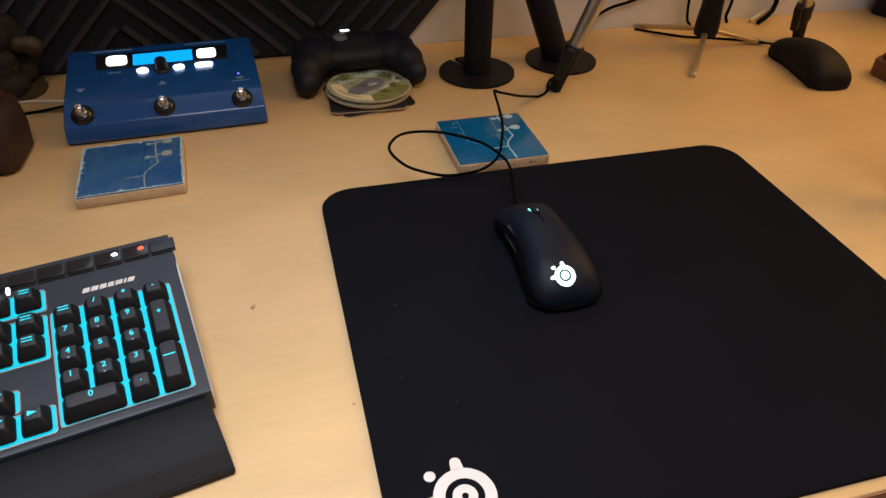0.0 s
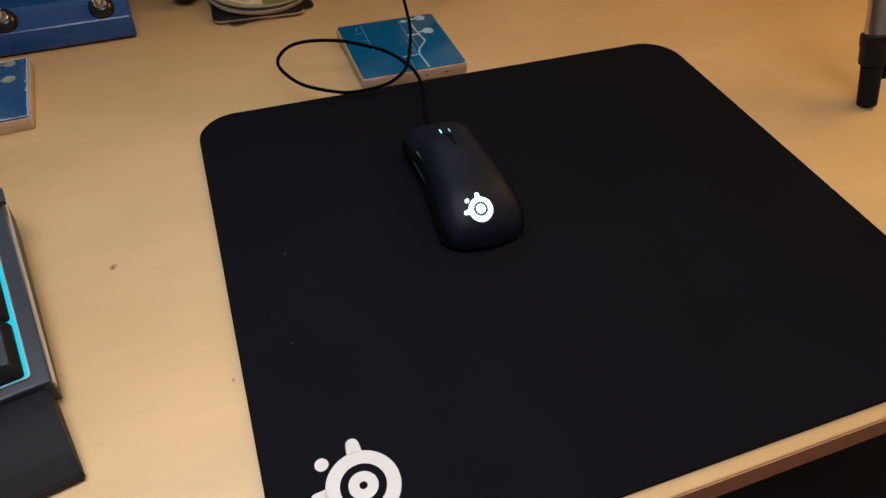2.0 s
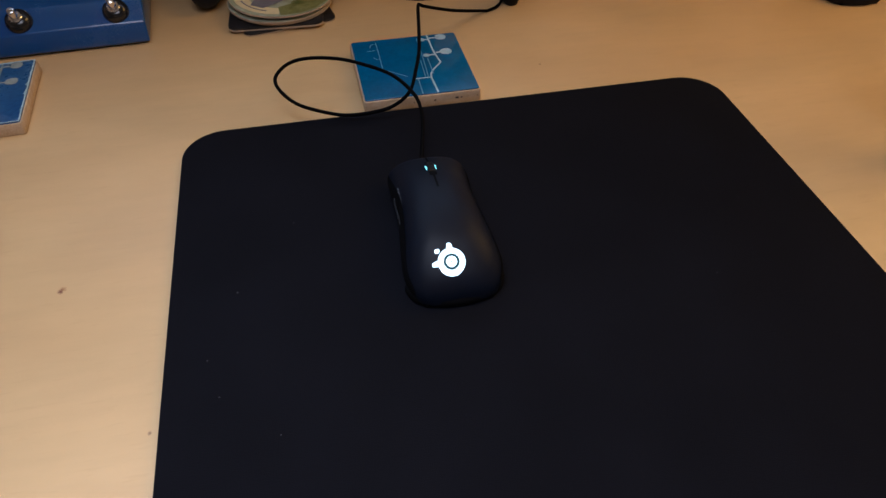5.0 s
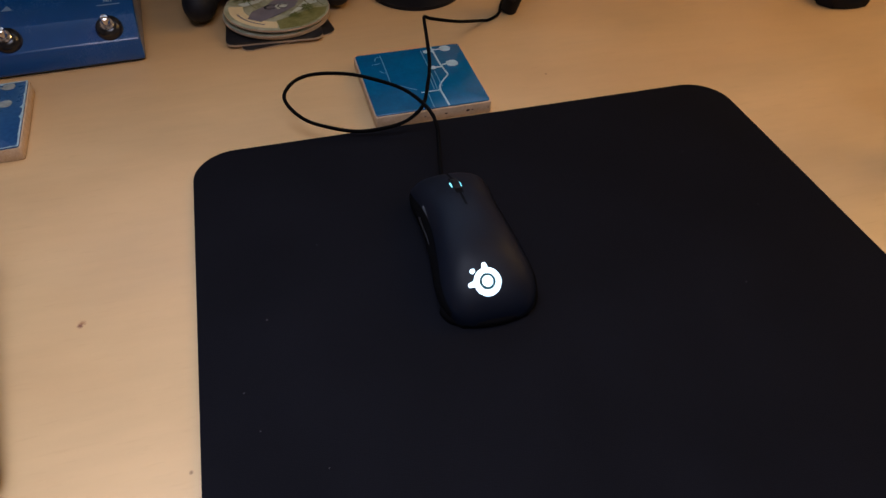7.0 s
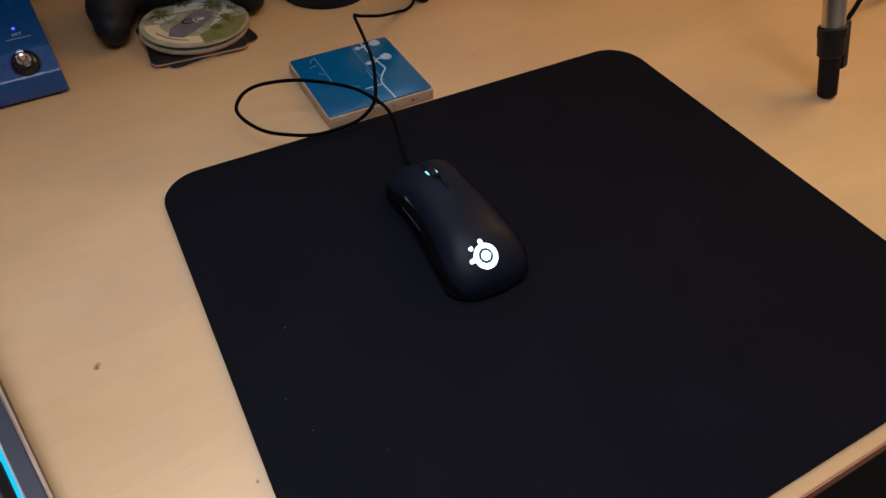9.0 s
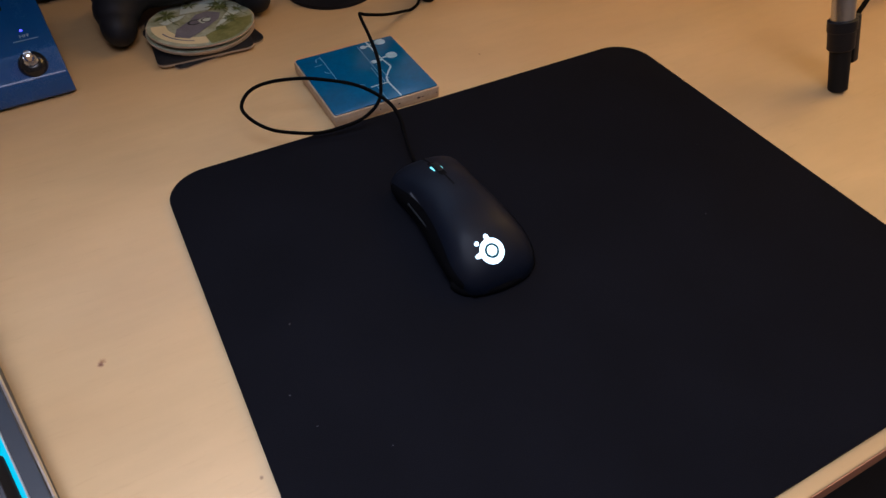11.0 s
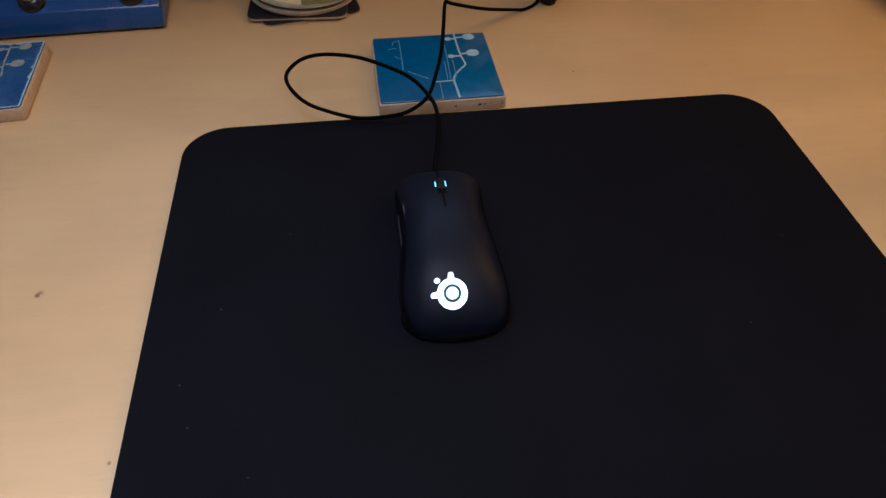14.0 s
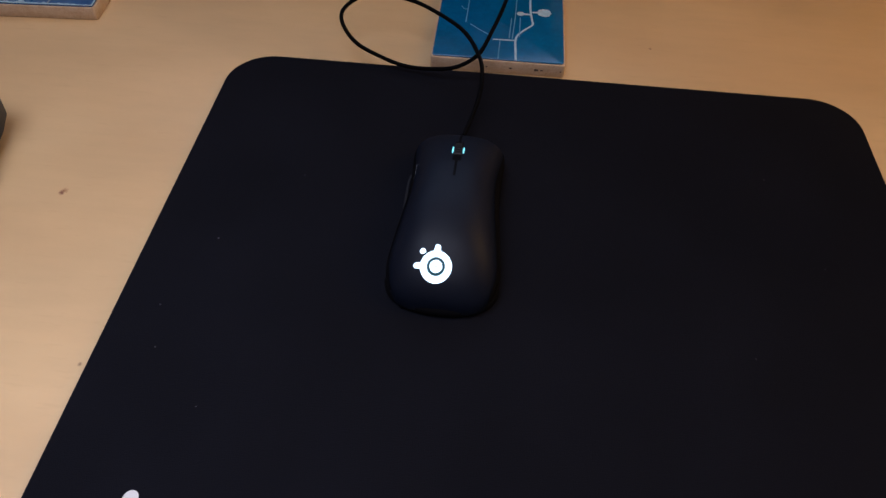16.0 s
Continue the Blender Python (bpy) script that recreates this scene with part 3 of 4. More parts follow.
        for v in bm.verts:
            v.co.y = -0.0480 + (v.co.y + 0.048) * 0.86
            v.co.z = mouse_top(v.co.x, v.co.y) + 0.00026
        part("emblem_ring", bm, G_LOGO_RIM, mouse, "dim cyan ring")
        bm = bmesh.new()
        tube(bm, [(-0.0272, 0.027, 0.0150), (-0.0277, 0.020, 0.0165), (-0.0275, 0.010, 0.0172), (-0.0272, -0.002, 0.0172)], 0.0006, 8, 4)
        part("side_button", bm, material("thumb_button", (0.006, 0.006, 0.008), 0.45), mouse, "dark thumb button")
        # highlight along the shell's edge, laid on as a pale strip
        bm = bmesh.new()
        strip_on(bm, [(-0.0240 - 0.0016 * (k / 10) ** 2, 0.030 - 0.036 * k / 10) for k in range(11)], 0.0008, mouse_top, 0.0003)
        part("grip_highlight", bm, material("grip_highlight_strip", (0.15, 0.16, 0.18), 0.18), mouse, "thin pale strip painted as the highlight above the thumb grip")
        for s in (1, -1):
            bm = bmesh.new()
            box(bm, (s * 0.018, -0.0565, 0.0072), (0.012, 0.003, 0.0016), 0.0006, m=Matrix())
            part("rear_trim", bm, M_PLASTIC, mouse)
    bm = bmesh.new()
    rod(bm, (0, 0.058, 0.009), (0, 0.072, 0.0085), 0.0030, 0.0022, 16, 0.0004)
    part("strain_relief", bm, M_RUBBER, mouse)
    return mouse


computer_mouse(pose(0.1756, -0.1540, PAD_Z + 0.0003, 0, 0, -0.7), "matte black wired gaming mouse with glowing white emblem on the pad", True)
computer_mouse(pose(0.6800, 0.1575, 0.0002, 0, 0, -5.5) @ Matrix.Diagonal((0.96, 1.0, 1.10, 1.0)), "second black wired mouse standing on the bare desk", False)

# cables of the two mice
CABLE_A = [(0.1768, -0.080, 0.0128), (0.1805, -0.062, 0.0130), (0.184, -0.046, 0.0175), (0.185, -0.036, 0.0250), (0.182, -0.020, 0.0310), (0.168, 0.005, 0.0350),
           (0.142, 0.026, 0.0370), (0.123, 0.038, 0.0360), (0.102, 0.045, 0.0340), (0.087, 0.042, 0.0320), (0.077, 0.030, 0.0290), (0.078, 0.017, 0.0260), (0.088, 0.005, 0.0200),
           (0.102, -0.001, 0.0150), (0.127, -0.007, 0.0098), (0.152, -0.012, 0.0130), (0.168, -0.013, 0.0180), (0.181, -0.008, 0.0260), (0.189, 0.007, 0.0360), (0.195, 0.025, 0.0430),
           (0.200, 0.052, 0.0475), (0.2055, 0.085, 0.0500), (0.2085, 0.0885, 0.0495), (0.214, 0.0905, 0.0465), (0.245, 0.115, 0.0280), (0.284, 0.157, 0.0035), (0.292, 0.160, 0.0020), (0.306, 0.171, 0.0020), (0.322, 0.201, 0.0020), (0.360, 0.235, 0.0055), (0.400, 0.350, 0.0020)]
bm = bmesh.new()
tube(bm, CABLE_A, 0.0015, 10, 8)
cable = new("mouse_cable", mesh_of("mouse_cable", bm, M_CABLE, 80))
tagged(cable, "thin black cable lying in a loop over the blue tile", "cable")
bm = bmesh.new()
tube(bm, [(0.6875, 0.2275, 0.0085), (0.685, 0.242, 0.006), (0.655, 0.272, 0.0026), (0.620, 0.290, 0.0018), (0.580, 0.305, 0.0018), (0.545, 0.330, 0.0018), (0.520, 0.350, 0.0018)], 0.0017, 10, 8)
tagged(new("mouse_cable", mesh_of("mouse_cable", bm, M_CABLE, 80)), "black cable running from the second mouse towards the wall", "cable")


# ---------------------------------------------------------------- ceramic tiles
def tile(m, label, worn):
    t = thing("ceramic_tile", label, "tile", m, "blue ceramic tiles")
    S, H = 0.0995, 0.0118
    bm = bmesh.new()
    slab(bm, round_rect(S, S, 0.0022, 4), 0.0, H - 0.0012, 0.0008, 2)
    part("clay_body", bm, M_BISQUE, t, "cream unglazed clay sides with brown spots")
    bm = bmesh.new()
    slab(bm, round_rect(S - 0.0022, S - 0.0022, 0.0024, 4), H - 0.0014, H, 0.0007, 3)
    part("glaze", bm, M_GLAZE_WORN if worn else M_GLAZE, t)
    P = lambda u, v: ((u - 0.5) * S * 0.97, (v - 0.5) * S * 0.97)
    z = H + 0.00012
    bm = bmesh.new()
    W = 0.0013 if worn else 0.0016
    stroke(bm, [P(0.635, 0.0), P(0.63, 0.12), P(0.625, 0.25), P(0.645, 0.33), P(0.70, 0.41), P(0.755, 0.48), P(0.75, 0.55), P(0.735, 0.70), P(0.73, 1.0)], W, z)
    stroke(bm, [P(0.45, 0.245), P(0.63, 0.25)], W, z + 0.00005, 0)
    part("contour", bm, M_LINE_DULL if worn else M_LINE, t, "pale drawn outline")
    for u, v, r, stem in ((0.855, 0.935, 0.052, 0.74), (0.85, 0.66, 0.055, 0.75), (0.665, 0.915, 0.030, 0.73), (0.655, 0.625, 0.030, 0.74)):
        bm = bmesh.new()
        flat(bm, [P(u + r * 1.05 * math.cos(2 * math.pi * k / 22) * (1 + 0.10 * math.sin(5 * k)), v + r * math.sin(2 * math.pi * k / 22) * (1 + 0.08 * math.cos(3 * k))) for k in range(22)], z + 0.0001)
        stroke(bm, [P(u, v), P(stem, v - 0.005)], 0.0022, z + 0.00016, 0)
        part("peg", bm, M_LINE_DULL if worn else M_LINE, t, "pale drawn peg")
    bm = bmesh.new()
    for a in ([(0.60, 0.27), (0.615, 0.6), (0.62, 0.95)], [(0.575, 0.27), (0.585, 0.55)], [(0.655, 0.30), (0.655, 0.57)], [(0.50, 0.0), (0.505, 0.24)],
              [(0.22, 0.45), (0.225, 0.7), (0.225, 0.95)], [(0.16, 0.86), (0.18, 0.92), (0.225, 0.92)], [(0.12, 0.80), (0.20, 0.81)], [(0.17, 0.68), (0.195, 0.64), (0.225, 0.645)], [(0.26, 0.43), (0.34, 0.36), (0.42, 0.30)]):
        stroke(bm, [P(*q) for q in a], 0.0009, z + 0.00008, 3)
    part("fine_lines", bm, M_GLAZE if worn else M_LINE_FAINT, t, "faint drawn lines")
    if worn:
        bm = bmesh.new()
        rg = random.Random(3)
        for turn, deep in ((0, 0.020), (90, 0.012), (180, 0.026), (270, 0.030)):
            c, n = math.cos(radians(turn)), math.sin(radians(turn))
            rim = [(-0.487 + 0.974 * k / 40, -0.478 + deep * rg.random() * rg.random() + (deep * 1.6 * rg.random() if rg.random() > 0.82 else 0)) for k in range(41)]
            rim += [(x, -0.4895) for x, _ in reversed(rim)]
            flat(bm, [((x * c - y * n) * S, (x * n + y * c) * S) for x, y in rim], z + 0.0002 + turn * 1e-7)
        part("chipped_rim", bm, M_LINE, t, "chipped pale rim")
    else:
        bm = bmesh.new()
        for u, w in ((0.79, 0.0028), (0.83, 0.0016), (0.60, 0.0020), (0.97, 0.0012), (0.42, 0.0014)):
            box(bm, ((u - 0.5) * S, -S / 2 + 0.0001, H * 0.45), (w, 0.0008, w * 0.6), 0.0002, 1)
        part("clay_spots", bm, M_DARKLEATHER, t, "brown spots in the clay")
    return t


tile(pose(0.1942, 0.0555, 0.0002, 0, 0, 0.4), "glossy blue ceramic tile with white drawn headstock behind the pad", False)
tile(pose(-0.1770, 0.0790, 0.0002, 0, 0, 3.6), "worn blue ceramic tile with chipped pale rim beside the pedal", True)

# ---------------------------------------------------------------- blue effects pedal
PX0, PX1, PF, PB = -0.2505, -0.0395, 0.1620, 0.2840
pedal = thing("effects_pedal", "glossy blue vocal effects pedal with lit display and three footswitches", "pedal", pose((PX0 + PX1) / 2, PF, 0.0, 0, 0, 2.2))
PW, PD = PX1 - PX0, PB - PF
prof = [(-0.001, 0.0008), (-0.0045, 0.0035), (0.001, 0.0205), (0.0230, 0.0340), (PD - 0.003, 0.0580), (PD, 0.0560), (PD, 0.004), (PD - 0.003, 0.002)]
bm = bmesh.new()
hw = PW / 2
loft(bm, [[(x - (0.004 * y / PD if x > 0 else -0.002 * y / PD), y, z) for y, z in prof] for x in (-hw, hw)])
bmesh.ops.bevel(bm, geom=list(bm.edges), offset=0.0018, segments=3, profile=0.5, affect="EDGES", clamp_overlap=True)
part("case", bm, M_BLUE, pedal, angle=50)
for sx in (1, -1):
    for y in (0.02, PD - 0.02):
        bm = bmesh.new()
        lathe(bm, [(0.007, -0.0), (0.008, 0.0025)], 16, (sx * (hw - 0.02), y, 0))
        part("rubber_foot", bm, M_RUBBER, pedal)


def on_top(y):
    return 0.0340 + (y - 0.0230) * (0.0240 / (PD - 0.026)) if y > 0.023 else 0.0205 + (y - 0.001) * (0.0135 / 0.022)


SLOPE = math.degrees(math.atan2(0.0240, PD - 0.026))
SLOPE_F = math.degrees(math.atan2(0.0135, 0.022))


def deck(x, y, up=0.0):
    """A frame lying on the sloping top."""
    return pose(x, y, on_top(y) + up, SLOPE if y > 0.023 else SLOPE_F, 0, 0)


bm = bmesh.new()
slab(bm, round_rect(0.146, 0.028, 0.002, 4), 0.0, 0.0008, 0.0003)
part("display_bezel", bm, M_GLOSS, pedal, "glossy black strip", deck(0.0, 0.0940, 0.0001))
bm = bmesh.new()
slab(bm, round_rect(0.066, 0.0205, 0.001, 3), 0.0, 0.0005)
part("display", bm, G_SCREEN, pedal, "glowing blue display", deck(0.0, 0.0925, 0.0009))
for x, y, w, h, r in ((-0.0506, 0.0935, 0.0220, 0.0165, 0.004), (0.0490, 0.0925, 0.0215, 0.0160, 0.004), (-0.0227, 0.0715, 0.0125, 0.0080, 0.0038), (0.0168, 0.0715, 0.0125, 0.0080, 0.0038), (0.0449, 0.0718, 0.0200, 0.0068, 0.0022)):
    bm = bmesh.new()
    slab(bm, round_rect(w, h, r, 6), 0.0, 0.0022, 0.0008)
    part("lit_button", bm, G_WHITE, pedal, "glowing white button", deck(x, y, 0.0003))
bm = bmesh.new()
lathe(bm, [(0.0100, 0.0), (0.0100, 0.0016), (0.0074, 0.0030), (0.0066, 0.0120), (0.0058, 0.0135)], 28)
part("encoder_knob", bm, M_PLASTIC, pedal, "black rotary knob", deck(-0.0014, 0.0725, 0.0))
for x in (-0.0855, -0.0020, 0.0815):
    bm = bmesh.new()
    lathe(bm, [(0.0118, -0.002), (0.0118, 0.0014), (0.0108, 0.0046), (0.0084, 0.0070), (0.0054, 0.0078)], 32)
    sw = part("footswitch", bm, M_GLOSS, pedal, "black collar with chrome plunger", deck(x, 0.0120, 0.0))
    bm = bmesh.new()
    lathe(bm, [(0.0060, 0.0070), (0.0060, 0.0088), (0.0052, 0.0096), (0.0038, 0.0096), (0.0038, 0.0172), (0.0030, 0.0186), (0.0012, 0.0191)], 28)
    part("plunger", bm, M_CHROME, sw, "chrome plunger")
for x, s in ((-0.0879, -1), (-0.0022, 1)):
    bm = bmesh.new()
    flat(bm, [(-0.0048, -0.0033 * s), (0.0048, -0.0033 * s), (0, 0.0036 * s)])
    part("arrow_mark", bm, M_LABEL, pedal, "pale printed triangle", deck(x, 0.0475, 0.0006))
bm = bmesh.new()
lathe(bm, [(0.0013, 0.0), (0.0012, 0.0006), (0.0006, 0.0009)], 16)
part("status_light", bm, G_VIOLET, pedal, "small violet lamp", deck(0.0819, 0.0505, 0.0003))
part("lettering", lettering("lettering", "HIT", 0.0052, material("bright_print", (0.32, 0.45, 0.62), 0.4, vary=0.05)), None, pedal, "pale printed word", deck(0.0830, 0.0425, 0.0006))
bm = bmesh.new()
for x, y, w in ((0.0835, 0.0515, 0.020), ):
    flat(bm, round_rect(w, 0.0013, 0.0003, 2))
part("caption_bar", bm, M_LABEL, pedal, "", deck(0.0830, 0.0375, 0.0006))
for x, y, w, h in ((-0.0560, 0.1135, 0.046, 0.0022), (0.0480, 0.1135, 0.046, 0.0016), (-0.0530, 0.0730, 0.014, 0.0022)):
    bm = bmesh.new()
    flat(bm, round_rect(w, h, 0.0006, 2))
    part("caption_bar", bm, M_LABEL, pedal, "", deck(x, y, 0.0006))
bm = bmesh.new()
tube(bm, [(-0.247, 0.232, 0.018), (-0.262, 0.233, 0.018), (-0.300, 0.243, 0.017), (-0.340, 0.255, 0.010), (-0.400, 0.262, 0.0026), (-0.47, 0.27, 0.0026)], 0.0018, 10)
tagged(new("power_cable", mesh_of("power_cable", bm, M_WHITECABLE, 80)), "pale grey cable plugged into the side of the pedal", "cable")
bm = bmesh.new()
tube(bm, [(-0.248, 0.246, 0.010), (-0.268, 0.247, 0.006), (-0.300, 0.247, 0.0020), (-0.345, 0.243, 0.0018), (-0.42, 0.25, 0.0018)], 0.0017, 10)
tagged(new("audio_cable", mesh_of("audio_cable", bm, M_CABLE, 80)), "thin black cable leaving the side of the pedal", "cable")


# ---------------------------------------------------------------- keyboard
kb = thing("keyboard", "dark slate gaming keyboard with cyan backlit keys and wrist rest", "keyboard", pose(-0.0855, -0.3015, 0.0, 0, 0, 11.3))
KW, K0, K1 = 0.480, 0.0535, 0.2160
KT = 0.125


def deck_z(y):
    return 0.0225 + (y - K0) * KT


bm = bmesh.new()
prof = [(K0, 0.004), (K0, deck_z(K0) - 0.001), (K0 + 0.001, deck_z(K0)), (K1 - 0.004, deck_z(K1 - 0.004)), (K1, deck_z(K1) - 0.004), (K1 - 0.006, 0.012), (K1 - 0.02, 0.008)]
loft(bm, [[(x, y, z) for y, z in prof] for x in (-KW, 0.0)])
bmesh.ops.bevel(bm, geom=list(bm.edges), offset=0.0012, segments=2, profile=0.5, affect="EDGES", clamp_overlap=True)
part("body", bm, M_KBODY, kb)
for x in (-0.03, -KW + 0.03):
    bm = bmesh.new()
    box(bm, (x, K1 - 0.022, 0.0075), (0.03, 0.012, 0.015), 0.002)
    part("foot", bm, M_RUBBER, kb)
    bm = bmesh.new()
    box(bm, (x, K0 + 0.015, 0.003), (0.03, 0.008, 0.006), 0.001)
    part("foot", bm, M_RUBBER, kb)
# side lip
bm = bmesh.new()
loft(bm, [[(x, y, z) for y, z in ((K0 + 0.001, deck_z(K0) - 0.0078), (K0 + 0.001, deck_z(K0) - 0.0034), (K1 - 0.005, deck_z(K1) - 0.0072), (K1 - 0.005, deck_z(K1) - 0.0112))] for x in (-0.001, 0.0012)])
for v in bm.verts:
    if v.co.x > 0:
        v.co.x += (deck_z(v.co.y) - v.co.z) * 0.07 - 0.0006
part("side_strip", bm, M_SIDEMETAL, kb, "pale polished metal side")
# wrist rest
bm = bmesh.new()
prof = [(0.0, 0.001), (-0.0, 0.006), (0.0035, 0.0085), (0.012, 0.0130), (0.030, 0.0190), (0.0500, 0.0205), (0.0525, 0.0190), (0.0525, 0.001)]
loft(bm, [[(x - (0.080 * y if x > -0.1 else 0.0), y, z) for y, z in prof] for x in (-KW + 0.002, 0.0012)])
bmesh.ops.bevel(bm, geom=[e for e in bm.edges if abs(e.verts[0].co.x - e.verts[1].co.x) < 0.01], offset=0.001, segments=2, affect="EDGES", clamp_overlap=True)
rest = part("wrist_rest", bm, M_REST, kb, "black textured rubber wrist rest")
bm = bmesh.new()
loft(bm, [[(x, y, z) for y, z in ((0.0008, 0.0072), (0.0036, 0.0089), (0.0118, 0.0133), (0.0118, 0.0128), (0.0036, 0.0083), (0.0008, 0.0066))] for x in (-KW + 0.003, 0.0002)])
part("smooth_band", bm, M_RUBBER, rest, "smooth black front band")

PITCH = 0.0197
RP = 0.0197
ROW = [0.0685 + RP * k for k in range(5)]
F_ROW = ROW[4] + RP + 0.0056
TILT_K = math.degrees(math.atan(KT))


def well(name, x0, x1, y0, y1):
    """A glowing recess under a block of keys, with its pale rim."""
    bm = bmesh.new()
    slab(bm, round_rect(x1 - x0, y1 - y0, 0.002, 3), 0.0, 0.0004)
    w = part(name, bm, G_CYAN, kb, "glowing cyan key bed", pose((x0 + x1) / 2, (y0 + y1) / 2, deck_z((y0 + y1) / 2) + 0.0002, TILT_K, 0, 0))
    bm = bmesh.new()
    a, b = round_rect(x1 - x0 + 0.0014, y1 - y0 + 0.0014, 0.0026, 3), round_rect(x1 - x0, y1 - y0, 0.002, 3)
    va = [[bm.verts.new((x, y, z)) for x, y in o] for o, z in ((a, 0.0), (a, 0.0012), (b, 0.0012), (b, 0.0))]
    for p, q in zip(va, va[1:]):
        for i in range(len(p)):
            j = (i + 1) % len(p)
            bm.faces.new((p[i], p[j], q[j], q[i]))
    part("rim", bm, M_KEYCLEAR, w, "pale translucent rim")
    return w


CX = [-0.0778, -0.0581, -0.0385, -0.0188]
NX = [-0.1405, -0.1208, -0.1011]
g = 0.0103
well("key_bed", CX[0] - g, CX[3] + g, ROW[0] - 0.0088, ROW[4] + g)
well("key_bed", NX[0] - g, NX[2] + g, ROW[3] - g, ROW[4] + g)
well("key_bed", NX[0] - g, NX[2] + g, F_ROW - g, F_ROW + g)
well("key_bed", NX[0] - g, NX[2] + g, ROW[0] - g, ROW[0] + g)
well("key_bed", NX[1] - g, NX[1] + g, ROW[0] + g + 0.0024, ROW[1] + g)
MX0 = -0.4585
well("key_bed", MX0 - g, MX0 + 14 * PITCH * 1.0 + 0.012, ROW[0] - g, ROW[4] + g)
well("key_bed", MX0 - g, MX0 + 14 * PITCH * 1.0 + 0.012, F_ROW - g, F_ROW + g)

CAPS = {}


def key(x, y, wu=1.0, hu=1.0, legend="", name="key"):
    """A sculpted keycap; legend is its printed sign."""
    if (wu, hu) not in CAPS:
        W, H = PITCH * wu - 0.0030, RP * hu - 0.0018
        bm = bmesh.new()
        rings = []
        for ins, z in ((0.0, 0.0), (0.0003, 0.0026), (0.0028, 0.0078), (0.0034, 0.0088)):
            rings.append([(px, py + (0.0 if z < 0.006 else 0.0016), z - (0.0006 if py < 0 and z > 0.006 else 0.0)) for px, py in round_rect(W - 2 * ins, H - 2 * ins - (0.0 if z < 0.006 else 0.0012), 0.0022, 3)])
        loft(bm, rings)
        cap = mesh_of("keycap", bm, M_KSHADE, 50)
        bm = bmesh.new()
        rings = []
        for ins, z in ((0.0034, 0.0087), (0.0038, 0.0094), (0.0048, 0.0095)):
            rings.append([(px, py + 0.0016, z - (0.0006 if py < 0 else 0.0)) for px, py in round_rect(W - 2 * ins, H - 2 * ins - 0.0012, 0.0020, 3)])
        loft(bm, rings, False, True)
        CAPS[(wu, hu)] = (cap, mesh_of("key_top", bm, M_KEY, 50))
    cap, top = CAPS[(wu, hu)]
    k = part(name, cap, None, kb, "", pose(x, y, deck_z(y) + 0.0022, TILT_K, 0, 0))
    part("key_top", top, None, k)
    if legend == "=":
        bm = bmesh.new()
        for dy in (0.0042, 0.0016):
            flat(bm, round_rect(0.0068, 0.0010, 0.0003, 2, 0, dy))
        part("legend", bm, G_LEGEND, k, "", pose(0, -0.0010, 0.0098))
    elif legend == "~":
        bm = bmesh.new()
        flat(bm, round_rect(0.0078, 0.0011, 0.0003, 2, 0, hu * 0.0028))
        part("legend", bm, G_LEGEND, k, "", pose(0, -0.0010, 0.0098))
    elif legend == ">":
        bm = bmesh.new()
        flat(bm, [(-0.0026, 0.0042), (0.0030, 0.0022), (-0.0026, 0.0002)])
        part("legend", bm, G_LEGEND, k, "", pose(0, -0.0010, 0.0098))
    elif legend:
        if legend not in CAPS:
            CAPS[legend] = lettering("legend", legend, 0.0062, G_LEGEND)
        part("legend", CAPS[legend], None, k, "", pose(0, 0.0022 + (hu - 1) * 0.003, 0.0098))
        if legend in "2468":
            bm = bmesh.new()
            flat(bm, [(-0.0012, -0.0030), (0.0012, -0.0030), (0, -0.0048)])
            part("arrow_mark", bm, M_LABEL, k, "", pose(0, 0.0, 0.0098))
    return k


for i, s in enumerate(("=", "/", "*", "-")):
    key(CX[i], ROW[4], 1, 1, s)
for r, signs in ((3, "789"), (2, "456"), (1, "123")):
    for i, s in enumerate(signs):
        key(CX[i], ROW[r], 1, 1, s)
key((CX[0] + CX[1]) / 2, ROW[0], 2, 1, "0")
key(CX[2], ROW[0], 1, 1, ".")
key(CX[3], (ROW[2] + ROW[3]) / 2, 1, 2, "+")
key(CX[3], (ROW[0] + ROW[1]) / 2, 1, 2, "~")
for x in NX:
    for y in (ROW[3], ROW[4], F_ROW):
        key(x, y, 1, 1, "=")
    key(x, ROW[0], 1, 1, ">" if x == NX[2] else "~")
key(NX[1], ROW[1], 1, 1, "~")
for i in range(13):
    key(MX0 + i * PITCH, F_ROW)
for r, widths in ((4, [1] * 13 + [2]), (3, [1.5] + [1] * 12 + [1.5]), (2, [1.75] + [1] * 11 + [2.25]), (1, [2.25] + [1] * 10 + [2.75]), (0, [1.25] * 3 + [6.25] + [1.25] * 4)):
    u = 0.0
    for w in widths:
        key(MX0 + (u + w / 2 - 0.5) * PITCH, ROW[r], w)
        u += w
# flat media keys along the far edge
MY = K1 - 0.0160
for i in range(8):
    x = -0.0225 - 0.0198 * i + 0.0165
    bm = bmesh.new()
    slab(bm, round_rect(0.0185, 0.0125, 0.0012, 3), 0.0, 0.0016, 0.0005)
    mk = part("media_key", bm, M_GLOSS if i > 0 else M_KBODY, kb, "", pose(x, MY, deck_z(MY) + 0.0002, TILT_K, 0, 0))
    # shadow before each flat key, built as a thin black strip
    bm = bmesh.new()
    box(bm, (0, -0.0076, 0.0003), (0.0180, 0.0022, 0.0006), 0.0002)
    part("front_shade", bm, M_RUBBER, mk)
